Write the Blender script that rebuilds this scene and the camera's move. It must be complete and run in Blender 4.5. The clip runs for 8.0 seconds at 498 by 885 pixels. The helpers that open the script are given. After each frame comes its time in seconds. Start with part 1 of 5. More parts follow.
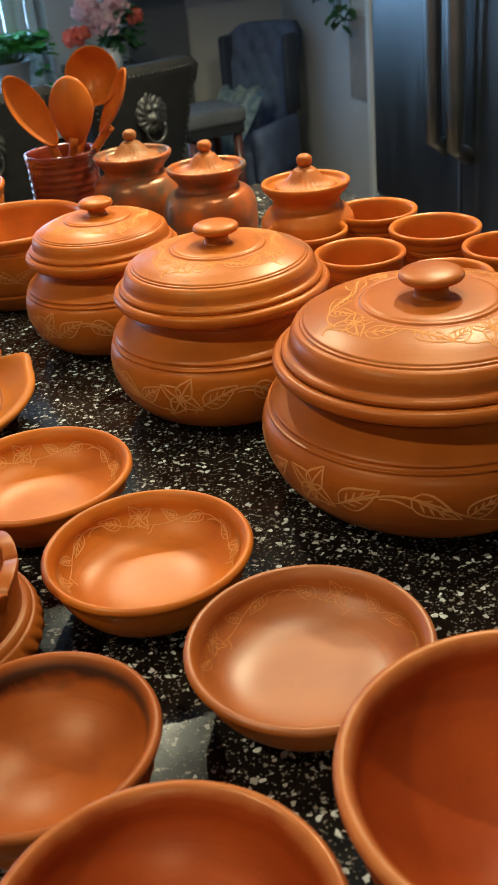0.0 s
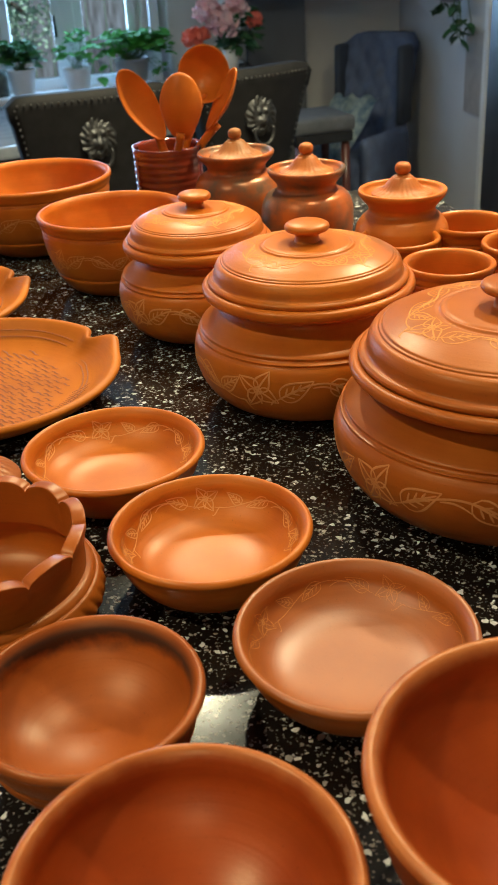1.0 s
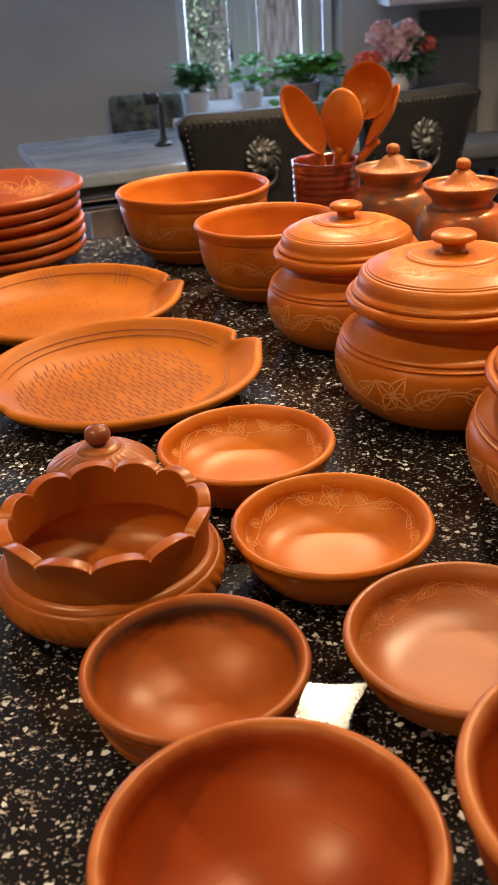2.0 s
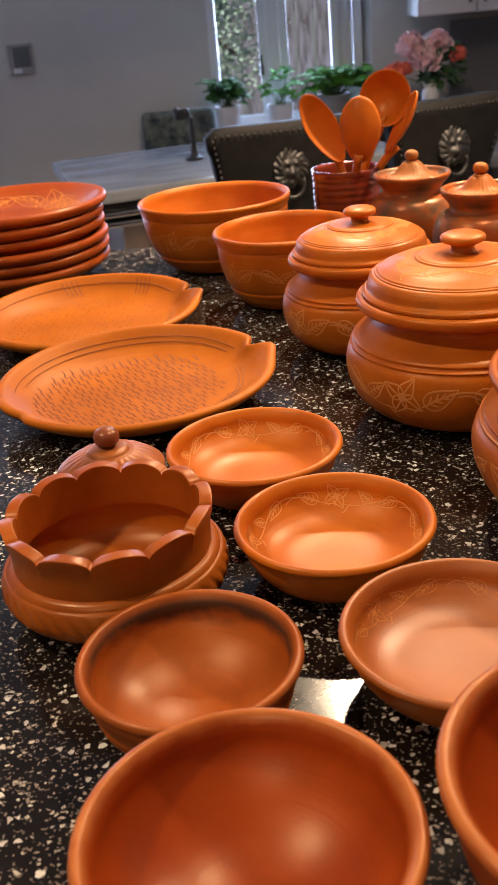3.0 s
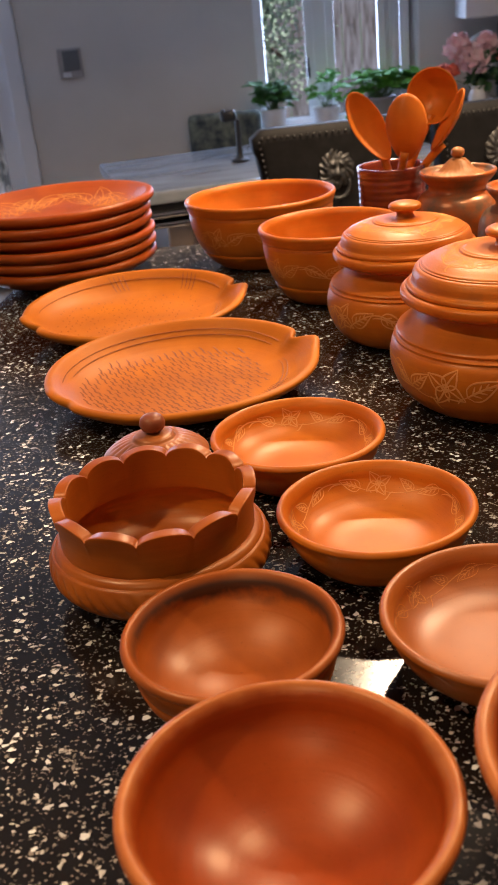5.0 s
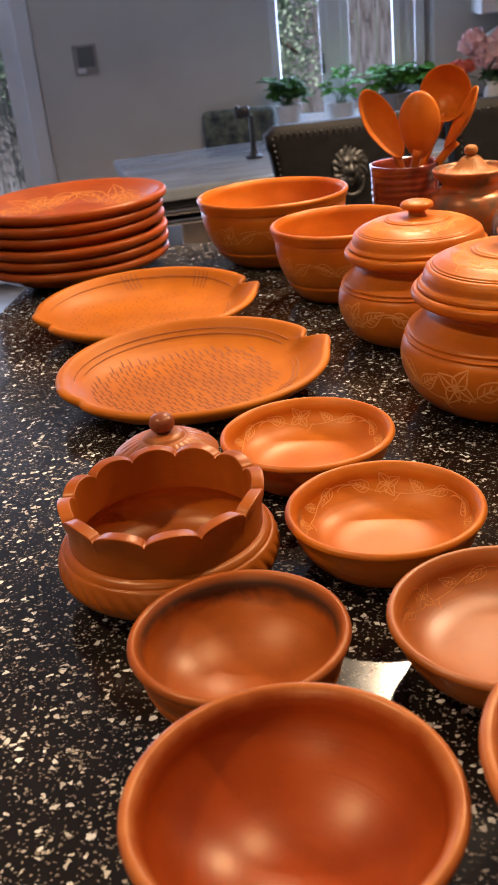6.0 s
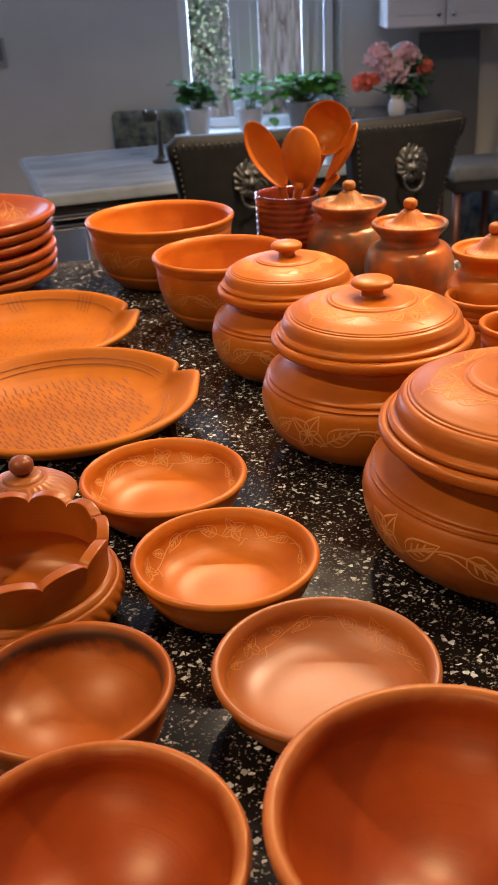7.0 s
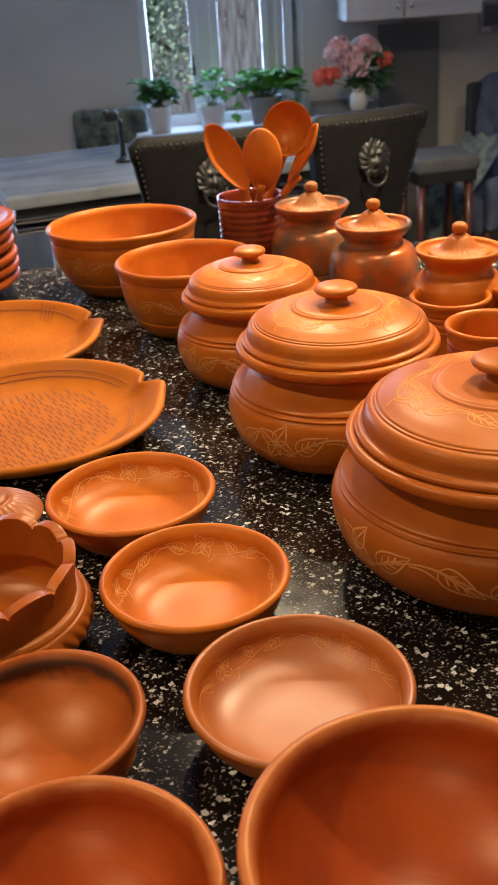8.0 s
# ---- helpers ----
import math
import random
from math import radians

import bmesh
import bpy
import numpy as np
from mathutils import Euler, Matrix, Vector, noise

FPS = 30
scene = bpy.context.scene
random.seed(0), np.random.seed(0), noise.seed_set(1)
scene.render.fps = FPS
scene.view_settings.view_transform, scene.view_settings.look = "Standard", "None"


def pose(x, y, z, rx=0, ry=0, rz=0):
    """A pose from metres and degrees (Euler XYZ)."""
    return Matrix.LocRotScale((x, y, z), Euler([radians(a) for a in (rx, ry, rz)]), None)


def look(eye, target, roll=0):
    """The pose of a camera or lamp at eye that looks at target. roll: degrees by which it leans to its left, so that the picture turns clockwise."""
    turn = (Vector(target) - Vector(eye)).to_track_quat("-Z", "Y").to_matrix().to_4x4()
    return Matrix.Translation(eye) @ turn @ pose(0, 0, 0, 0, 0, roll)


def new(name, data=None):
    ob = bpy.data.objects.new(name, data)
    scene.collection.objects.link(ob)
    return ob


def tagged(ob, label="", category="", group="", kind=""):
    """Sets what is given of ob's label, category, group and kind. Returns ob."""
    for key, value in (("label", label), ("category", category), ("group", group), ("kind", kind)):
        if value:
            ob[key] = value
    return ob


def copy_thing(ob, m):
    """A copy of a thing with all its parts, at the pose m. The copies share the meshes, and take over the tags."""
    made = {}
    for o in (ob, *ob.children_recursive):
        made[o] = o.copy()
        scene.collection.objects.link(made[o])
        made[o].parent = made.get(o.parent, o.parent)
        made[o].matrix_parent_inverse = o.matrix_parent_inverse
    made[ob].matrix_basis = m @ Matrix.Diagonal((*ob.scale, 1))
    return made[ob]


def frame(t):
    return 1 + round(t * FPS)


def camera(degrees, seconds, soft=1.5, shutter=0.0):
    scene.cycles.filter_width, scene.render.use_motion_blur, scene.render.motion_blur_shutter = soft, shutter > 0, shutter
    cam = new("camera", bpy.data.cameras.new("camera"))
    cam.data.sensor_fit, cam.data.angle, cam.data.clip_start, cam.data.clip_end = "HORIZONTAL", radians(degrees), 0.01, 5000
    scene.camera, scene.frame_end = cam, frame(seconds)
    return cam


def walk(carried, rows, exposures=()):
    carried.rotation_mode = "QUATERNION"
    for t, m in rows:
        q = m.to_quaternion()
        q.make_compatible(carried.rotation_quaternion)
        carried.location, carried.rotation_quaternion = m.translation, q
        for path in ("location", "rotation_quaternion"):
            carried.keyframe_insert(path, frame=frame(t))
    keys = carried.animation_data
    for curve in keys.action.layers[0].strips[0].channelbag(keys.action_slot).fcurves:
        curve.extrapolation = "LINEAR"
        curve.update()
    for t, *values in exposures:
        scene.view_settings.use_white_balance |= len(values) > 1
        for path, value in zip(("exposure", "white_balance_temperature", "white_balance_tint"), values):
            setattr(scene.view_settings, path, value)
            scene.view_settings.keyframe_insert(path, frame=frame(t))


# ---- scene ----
cam = camera(28.7, 8.0, soft=1.5)
cam.data.dof.use_dof = True             # a small lens opening of about 4 mm
cam.data.dof.focus_distance = 1.02
cam.data.dof.aperture_fstop = 18.0
PATH = [
    (0, (0.07, -0.351, 1.44), (0.144, 1.401, 0.479), -5.8),
    (0.5, (0.07, -0.359, 1.439), (0.018, 1.401, 0.491), -4.7),
    (1, (0.082, -0.379, 1.437), (-0.014, 1.385, 0.499), -3.3),
    (1.5, (0.088, -0.393, 1.425), (-0.106, 1.375, 0.51), -1.8),
    (2, (0.104, -0.403, 1.419), (-0.297, 1.349, 0.543), -3.9),
    (3.5, (0.147, -0.414, 1.404), (-0.342, 1.335, 0.565), -5.4),
    (4, (0.145, -0.425, 1.402), (-0.356, 1.323, 0.569), -5.2),
    (4.5, (0.142, -0.43, 1.397), (-0.392, 1.31, 0.569), -5.5),
    (6, (0.147, -0.426, 1.401), (-0.446, 1.293, 0.568), -6.0),
    (6.5, (0.19, -0.433, 1.454), (-0.288, 1.31, 0.597), -3.9),
    (7, (0.224, -0.425, 1.47), (-0.207, 1.327, 0.607), -3.0),
    (7.5, (0.23, -0.423, 1.478), (-0.191, 1.327, 0.608), -2.6),
    (8, (0.228, -0.404, 1.484), (-0.15, 1.353, 0.606), -4.1),
]
EXPOSURES = [(0.0, -0.12, 5150, -13), (1.0, -0.04, 5400, -11), (1.5, -0.03, 5750, -4), (2.0, -0.03, 6150, 8), (3.5, 0.0, 6250, 14), (6.5, 0.0, 6200, 13), (8.0, 0.0, 5900, 4)]
walk(cam, [(t, look(eye, target, roll)) for t, eye, target, roll in PATH], EXPOSURES)

ROOM = pose(0, 0, 0, 0, 0, 12)          # the room's axes against the world's
TOP = 0.91                              # worktop height

# ---------------------------------------------------------------- light
world = bpy.data.worlds.new("sky")
scene.world = world
world.use_nodes = True
wn = world.node_tree
sky = wn.nodes.new("ShaderNodeTexSky")
sky.sky_type = "NISHITA"
sky.sun_disc = False
sky.sun_elevation = radians(48)
sky.sun_rotation = radians(210)
wn.links.new(sky.outputs[0], wn.nodes["Background"].inputs[0])
wn.nodes["Background"].inputs[1].default_value = 0.15

sun = new("sun", bpy.data.lights.new("sun", "SUN"))
sun.data.energy = 5.0
sun.data.angle = radians(0.6)
sun.data.color = (1.0, 0.95, 0.88)
sun.matrix_world = look((-5, -1, 9), (-1, 6, 0))

WARM = (1.0, 0.74, 0.46)


def lamp(name, at, power, size, colour=WARM, target=None, shape="DISK"):
    data = bpy.data.lights.new(name, "AREA")
    data.shape, data.size, data.energy, data.color = shape, size, power, colour
    data.spread = radians(132)
    ob = new(name, data)
    ob.matrix_world = look(at, target or (at[0], at[1] + 0.001, 0))
    return ob


# third entry is an added fill above the island, not a known lamp
DOWNLIGHTS_AND_FILL = [(0.85, 1.75, 50), (-0.27, 2.12, 37), (0.40, 0.70, 8), (-0.27, -2.00, 23), (-0.95, -0.15, 15)]
for dx, dy, power in DOWNLIGHTS_AND_FILL:
    lamp("downlight_or_fill_lamp", (dx, dy, 2.535), power, 0.07)


def window_lamp(u, v, z, su, sz, power, turn):
    """Daylight of the sky in an opening; turn 0 sends it along -v."""
    data = bpy.data.lights.new("window_lamp", "AREA")
    data.shape, data.size, data.size_y, data.energy = "RECTANGLE", su, sz, power
    data.color = (0.54, 0.69, 1.0)
    ob = new("window_lamp", data)
    ob.matrix_world = ROOM @ pose(u, v, z, -90, 0, turn)
    return ob


window_lamp(0.10, 4.952, 1.50, 0.74, 1.20, 36, 0)
window_lamp(-2.35, 4.945, 1.10, 1.20, 2.0, 78, 0)


# ---------------------------------------------------------------- materials
def material(name, colour=(0.5, 0.5, 0.5), rough=0.5, metal=0.0, spec=0.5, coat=0.0):
    m = bpy.data.materials.new(name)
    m.use_nodes = True
    b = m.node_tree.nodes["Principled BSDF"]
    b.inputs["Base Color"].default_value = (*colour, 1)
    b.inputs["Roughness"].default_value = rough
    b.inputs["Metallic"].default_value = metal
    b.inputs["Specular IOR Level"].default_value = spec
    b.inputs["Coat Weight"].default_value = coat
    b.inputs["Coat Roughness"].default_value = 0.15
    return m


class Nodes:
    """Short hand for a material's node tree."""

    def __init__(self, m):
        self.t = m.node_tree
        self.b = self.t.nodes["Principled BSDF"]
        self.co = self.t.nodes.new("ShaderNodeTexCoord").outputs["Object"]

    def add(self, kind, **values):
        n = self.t.nodes.new("ShaderNode" + kind)
        for k, v in values.items():
            n.inputs[k.replace("_", " ")].default_value = v
        return n

    def link(self, a, b):
        self.t.links.new(a, b)

    def scaled(self, x, y, z):
        n = self.add("Mapping", Scale=(x, y, z))
        self.link(self.co, n.inputs["Vector"])
        return n.outputs[0]

    def noise(self, scale, detail=3.0, co=None, rough=0.55):
        n = self.add("TexNoise", Scale=scale, Detail=detail, Roughness=rough)
        self.link(co or self.co, n.inputs["Vector"])
        return n.outputs["Fac"]

    def ramp(self, fac, stops):
        n = self.t.nodes.new("ShaderNodeValToRGB")
        e = n.color_ramp.elements
        while len(e) < len(stops):
            e.new(0.5)
        for i, (p, c) in enumerate(stops):
            e[i].position = p
            e[i].color = (*c, 1) if len(c) == 3 else c
        self.link(fac, n.inputs[0])
        return n.outputs[0]

    def mix(self, fac, a, b, blend="MIX"):
        n = self.t.nodes.new("ShaderNodeMix")
        n.data_type, n.blend_type = "RGBA", blend
        for sock, v in ((n.inputs[0], fac), (n.inputs[6], a), (n.inputs[7], b)):
            if isinstance(v, (int, float)):
                sock.default_value = v
            elif isinstance(v, tuple):
                sock.default_value = (*v, 1)
            else:
                self.link(v, sock)
        return n.outputs[2]

    def math(self, op, a, b=0.0):
        n = self.t.nodes.new("ShaderNodeMath")
        n.operation = op
        for sock, v in ((n.inputs[0], a), (n.inputs[1], b)):
            if isinstance(v, (int, float)):
                sock.default_value = v
            else:
                self.link(v, sock)
        return n.outputs[0]

    def bump(self, height, strength, distance):
        n = self.add("Bump", Strength=strength, Distance=distance)
        self.link(height, n.inputs["Height"])
        self.link(n.outputs[0], self.b.inputs["Normal"])

    def colour(self, c):
        self.link(c, self.b.inputs["Base Color"])

    def rough(self, lo, hi, fac):
        n = self.add("MapRange", From_Min=0.3, From_Max=0.7, To_Min=lo, To_Max=hi)
        self.link(fac, n.inputs["Value"])
        self.link(n.outputs[0], self.b.inputs["Roughness"])


def clay(name, light, dark, rough=0.40, smoke=0.0, smoke_colour=(0.03, 0.022, 0.018), coat=0.0, smoke_scale=9.0, rim=None, gloss=0.42, tint=(1.0, 0.79, 0.54), lip=None):
    """Burnished earthenware: tone clouds, throwing lines, specks and, if asked, kiln smoke."""
    m = material(name, light, rough, spec=gloss, coat=coat)
    m.node_tree.nodes["Principled BSDF"].inputs["Specular Tint"].default_value = (*tint, 1)
    n = Nodes(m)
    shift = n.t.nodes.new("ShaderNodeObjectInfo").outputs["Random"]
    clouds = n.noise(11, 4)
    lines = n.noise(1.0, 4, n.scaled(4, 4, 420))
    specks = n.noise(520, 2)
    c = n.mix(n.ramp(clouds, [(0.34, (0, 0, 0)), (0.68, (1, 1, 1))]), dark, light)
    c = n.mix(0.09, c, n.ramp(lines, [(0.35, (0.35, 0.30, 0.28)), (0.65, (1, 1, 1))]), "MULTIPLY")
    c = n.mix(n.math("MULTIPLY", n.ramp(specks, [(0.66, (0, 0, 0)), (0.74, (1, 1, 1))]), 0.35), c, tuple(v * 0.35 for v in dark))
    if smoke:
        s = n.add("TexNoise", Scale=smoke_scale, Detail=4.0, Roughness=0.6)
        s.noise_dimensions = "4D"
        n.link(n.co, s.inputs["Vector"])
        n.link(n.math("MULTIPLY", shift, 17.0), s.inputs["W"])
        c = n.mix(n.ramp(s.outputs["Fac"], [(0.60 - 0.22 * smoke, (0, 0, 0)), (0.78 - 0.22 * smoke, (0.9, 0.9, 0.9))]), c, smoke_colour)
    if rim:                              # soot left by the fire along the lip
        z = n.t.nodes.new("ShaderNodeSeparateXYZ")
        n.link(n.co, z.inputs[0])
        ragged = n.math("ADD", z.outputs[2], n.math("MULTIPLY", n.noise(38, 4), 0.030))
        ragged = n.math("ADD", ragged, n.math("MULTIPLY", z.outputs[1], 0.10))
        band = n.math("MULTIPLY", n.ramp(n.math("MULTIPLY", n.math("SUBTRACT", ragged, rim[0]), 75.0), [(0.0, (0, 0, 0)), (0.8, (1, 1, 1))]),
                      n.ramp(n.math("MULTIPLY", n.math("SUBTRACT", rim[1], z.outputs[2]), 160.0), [(0.0, (0, 0, 0)), (1.0, (1, 1, 1))]))
        c = n.mix(n.math("MULTIPLY", band, 0.95), c, smoke_colour)
    if lip:                              # paler lip: clay worn by handling, plus the rim's highlight put into the colour
        z = n.t.nodes.new("ShaderNodeSeparateXYZ")
        n.link(n.co, z.inputs[0])
        worn = n.math("ADD", z.outputs[2], n.math("MULTIPLY", n.math("SUBTRACT", n.noise(45, 4), 0.5), 0.012))
        worn = n.ramp(n.math("MULTIPLY", n.math("SUBTRACT", worn, lip), 110.0), [(0.0, (0, 0, 0)), (1.0, (1, 1, 1))])
        c = n.mix(n.math("MULTIPLY", worn, 0.55), c, (0.62, 0.235, 0.060))
    n.colour(c)
    n.rough(rough - 0.05, rough + 0.07, clouds)
    n.bump(n.math("ADD", n.math("MULTIPLY", lines, 0.6), n.math("MULTIPLY", specks, 0.25)), 0.22, 0.0012)
    return m


CLAY = clay("orange_clay", (0.57, 0.155, 0.008), (0.43, 0.098, 0.005), 0.37)
CLAY_BURNISHED = clay("burnished_clay", (0.42, 0.110, 0.006), (0.33, 0.078, 0.004), 0.42, gloss=0.8, tint=(1, 0.94, 0.84))
CLAY_RED = clay("red_clay", (0.395, 0.068, 0.007), (0.28, 0.040, 0.004), 0.33, gloss=0.42, lip=0.077)
CLAY_RED_DEEP = clay("deep_red_clay", (0.395, 0.068, 0.007), (0.28, 0.040, 0.004), 0.33, gloss=0.42, lip=0.094)
CLAY_SCALLOP = clay("red_brown_clay", (0.40, 0.100, 0.007), (0.30, 0.064, 0.004), 0.34, gloss=0.45)
CLAY_PLATE = clay("plate_clay", (0.38, 0.072, 0.006), (0.28, 0.047, 0.004), 0.36)
CLAY_PALE = clay("pale_orange_clay", (0.48, 0.136, 0.004), (0.38, 0.098, 0.003), 0.47, gloss=0.3)
CLAY_POT = clay("brown_orange_clay", (0.48, 0.124, 0.010), (0.36, 0.082, 0.006), 0.36, gloss=0.38)
CLAY_SMOKED = clay("smoked_clay", (0.58, 0.140, 0.014), (0.40, 0.09, 0.015), 0.34, 0.80, (0.115, 0.085, 0.057), smoke_scale=17)
CLAY_SMOKED.node_tree.nodes["Principled BSDF"].inputs["Metallic"].default_value = 0.20
CLAY_SMOKED.node_tree.nodes["Principled BSDF"].inputs["Specular IOR Level"].default_value = 0.7
CLAY_STAINED = clay("smoke_stained_clay", (0.58, 0.162, 0.010), (0.44, 0.108, 0.006), 0.40, 0.20, (0.10, 0.06, 0.035), smoke_scale=7)
CLAY_SCORCHED = clay("scorched_clay", (0.41, 0.098, 0.010), (0.28, 0.060, 0.006), 0.38, 0.12, (0.040, 0.022, 0.015), smoke_scale=13, rim=(0.066, 0.0665))
CLAY_KNOB = clay("smoked_knob_clay", (0.30, 0.075, 0.028), (0.15, 0.040, 0.018), 0.34)
CLAY_SQUAT = clay("squat_lid_clay", (0.40, 0.125, 0.030), (0.28, 0.075, 0.018), 0.33, 0.30, (0.10, 0.055, 0.03), smoke_scale=22)
CLAY_LID = clay("lid_clay", (0.56, 0.155, 0.008), (0.43, 0.100, 0.005), 0.36, 0.24, (0.16, 0.065, 0.024), smoke_scale=9)
CLAY_JAR_LID = clay("jar_lid_clay", (0.46, 0.130, 0.014), (0.34, 0.085, 0.010), 0.48, 0.15, (0.16, 0.09, 0.05), smoke_scale=20)
CLAY_JAR_BROWN = clay("brown_lid_clay", (0.34, 0.125, 0.030), (0.24, 0.080, 0.020), 0.46, 0.25, (0.12, 0.075, 0.045), smoke_scale=20)
CARVED = material("carved_line", (0.72, 0.34, 0.115), 0.85, spec=0.2)
n = Nodes(CARVED)
n.colour(n.mix(n.noise(90, 2), (0.60, 0.225, 0.050), (0.72, 0.320, 0.100)))
CUT = material("dark_cut_line", (0.20, 0.05, 0.012), 0.7)
n = Nodes(CUT)
n.colour(n.mix(n.noise(60, 2), (0.17, 0.040, 0.007), (0.26, 0.068, 0.012)))
GLAZE = material("brown_glaze", (0.18, 0.03, 0.012), 0.16, coat=0.8)
n = Nodes(GLAZE)
n.colour(n.mix(n.noise(1.0, 3, n.scaled(14, 14, 160)), (0.26, 0.036, 0.013), (0.10, 0.017, 0.009)))
n.bump(n.noise(1.0, 3, n.scaled(10, 10, 130)), 0.3, 0.002)

STONE = material("dark_speckled_quartz", (0.012, 0.010, 0.009), 0.16, spec=0.30)
n = Nodes(STONE)


def chips(scale, share, edge):
    warp = n.add("TexNoise", Scale=scale * 1.7, Detail=2.0)
    n.link(n.co, warp.inputs["Vector"])
    co = n.mix(0.0035, n.co, warp.outputs["Color"], "ADD")
    v = n.t.nodes.new("ShaderNodeTexVoronoi")
    v.voronoi_dimensions = "2D"
    v.inputs["Scale"].default_value = scale
    n.link(co, v.inputs["Vector"])
    e = n.t.nodes.new("ShaderNodeTexVoronoi")
    e.voronoi_dimensions, e.feature = "2D", "DISTANCE_TO_EDGE"
    e.inputs["Scale"].default_value = scale
    n.link(co, e.inputs["Vector"])
    split = n.t.nodes.new("ShaderNodeSeparateColor")
    n.link(v.outputs["Color"], split.inputs[0])
    picked = n.math("GREATER_THAN", split.outputs[0], 1 - share)
    inside = n.math("GREATER_THAN", e.outputs["Distance"], edge)
    return n.math("MULTIPLY", picked, inside), split.outputs[1]


big, tone = chips(185, 0.062, 0.10)
mid, tone2 = chips(300, 0.085, 0.12)
small, tone3 = chips(560, 0.13, 0.12)
ground = n.mix(n.noise(26, 4), (0.005, 0.0047, 0.0047), (0.015, 0.0115, 0.0098))
ground = n.mix(n.math("MULTIPLY", small, 0.55), ground, (0.34, 0.29, 0.24))
ground = n.mix(n.math("MULTIPLY", mid, 0.85), ground, n.mix(tone2, (0.22, 0.18, 0.145), (0.62, 0.57, 0.49)))
ground = n.mix(n.math("MULTIPLY", big, 0.95), ground, n.mix(tone, (0.42, 0.385, 0.34), (0.82, 0.80, 0.76)))
n.colour(ground)
n.rough(0.13, 0.19, n.noise(30, 3))


def plain(name, a, b, scale, rough, metal=0.0, bump=0.0, coat=0.0, stretch=None):
    m = material(name, a, rough, metal, coat=coat)
    k = Nodes(m)
    f = k.noise(scale, 4, k.scaled(*stretch) if stretch else None)
    k.colour(k.mix(k.ramp(f, [(0.3, (0, 0, 0)), (0.7, (1, 1, 1))]), a, b))
    k.rough(max(0.03, rough - 0.05), rough + 0.05, f)
    if bump:
        k.bump(k.noise(scale * 8, 3), 0.4, bump)
    return m


WALL = plain("grey_wall_paint", (0.65, 0.625, 0.585), (0.58, 0.56, 0.525), 2.2, 0.75, bump=0.0008)
WALL_SIDE = plain("pale_wall_paint", (0.60, 0.61, 0.64), (0.54, 0.55, 0.58), 2.2, 0.75, bump=0.0008)
CEILING = plain("white_ceiling_paint", (0.74, 0.73, 0.71), (0.68, 0.67, 0.65), 2.0, 0.85)
WHITE = plain("white_gloss_paint", (0.78, 0.79, 0.80), (0.72, 0.73, 0.75), 3.0, 0.35)
FLOOR = plain("dark_floor_boards", (0.075, 0.050, 0.036), (0.13, 0.090, 0.062), 3.0, 0.35, stretch=(1, 9, 1))
LEATHER = plain("dark_brown_leather", (0.012, 0.0115, 0.012), (0.020, 0.019, 0.020), 26, 0.62, bump=0.0012)
LEATHER.node_tree.nodes["Principled BSDF"].inputs["Specular IOR Level"].default_value = 0.2
BLUE_CLOTH = plain("blue_grey_velvet", (0.075, 0.095, 0.17), (0.115, 0.145, 0.24), 14, 0.8, bump=0.002)
# same velvet darkened: the shade on the armchair's wings put into the colour
SHADED_CLOTH = plain("shaded_blue_grey_velvet", (0.030, 0.036, 0.055), (0.045, 0.055, 0.08), 14, 0.8, bump=0.002)
THROW = plain("patterned_throw", (0.06, 0.13, 0.22), (0.50, 0.56, 0.52), 17, 0.9, bump=0.003)
BENCH_CLOTH = plain("dark_patterned_cloth", (0.012, 0.022, 0.035), (0.20, 0.22, 0.17), 22, 0.85, bump=0.002)
MARBLE = plain("grey_marble", (0.36, 0.39, 0.43), (0.17, 0.19, 0.22), 3.5, 0.12, stretch=(1, 3, 1))
CHROME = material("polished_steel", (0.72, 0.74, 0.78), 0.14, 1.0)
BRONZE = plain("antique_silver", (0.135, 0.132, 0.13), (0.035, 0.034, 0.033), 60, 0.52, 0.8)
STEEL = plain("black_stainless_steel", (0.15, 0.155, 0.17), (0.18, 0.185, 0.20), 1.5, 0.34, 1.0, stretch=(1, 14, 1))
HANDLE = plain("dark_steel_handle", (0.20, 0.21, 0.23), (0.26, 0.27, 0.29), 3, 0.36, 1.0)
DARK_WOOD = plain("dark_red_wood", (0.10, 0.025, 0.015), (0.055, 0.016, 0.011), 8, 0.35, stretch=(1, 1, 8))
PANEL = plain("dark_grey_panel", (0.16, 0.165, 0.175), (0.13, 0.135, 0.145), 4, 0.5)
CABINET = plain("dark_island_panel", (0.045, 0.038, 0.034), (0.065, 0.056, 0.05), 5, 0.45)
BLACK = plain("black_iron", (0.010, 0.010, 0.011), (0.018, 0.018, 0.019), 20, 0.42)
LEAF = plain("house_plant_leaf", (0.048, 0.20, 0.018), (0.10, 0.32, 0.03), 16, 0.6)
LEAF_MID = plain("deep_green_leaf", (0.026, 0.115, 0.018), (0.06, 0.20, 0.03), 16, 0.5)
LEAF_DARK = plain("dark_leaf", (0.018, 0.060, 0.018), (0.030, 0.095, 0.030), 16, 0.42)
STEM = plain("green_stem", (0.07, 0.12, 0.03), (0.10, 0.14, 0.04), 10, 0.6)
PETAL = plain("pink_petal", (0.82, 0.44, 0.50), (0.90, 0.72, 0.72), 24, 0.7)
PETAL_RED = plain("coral_petal", (0.75, 0.13, 0.085), (0.80, 0.22, 0.15), 24, 0.6)
POT_WHITE = plain("white_plant_pot", (0.62, 0.62, 0.62), (0.52, 0.52, 0.53), 6, 0.35)
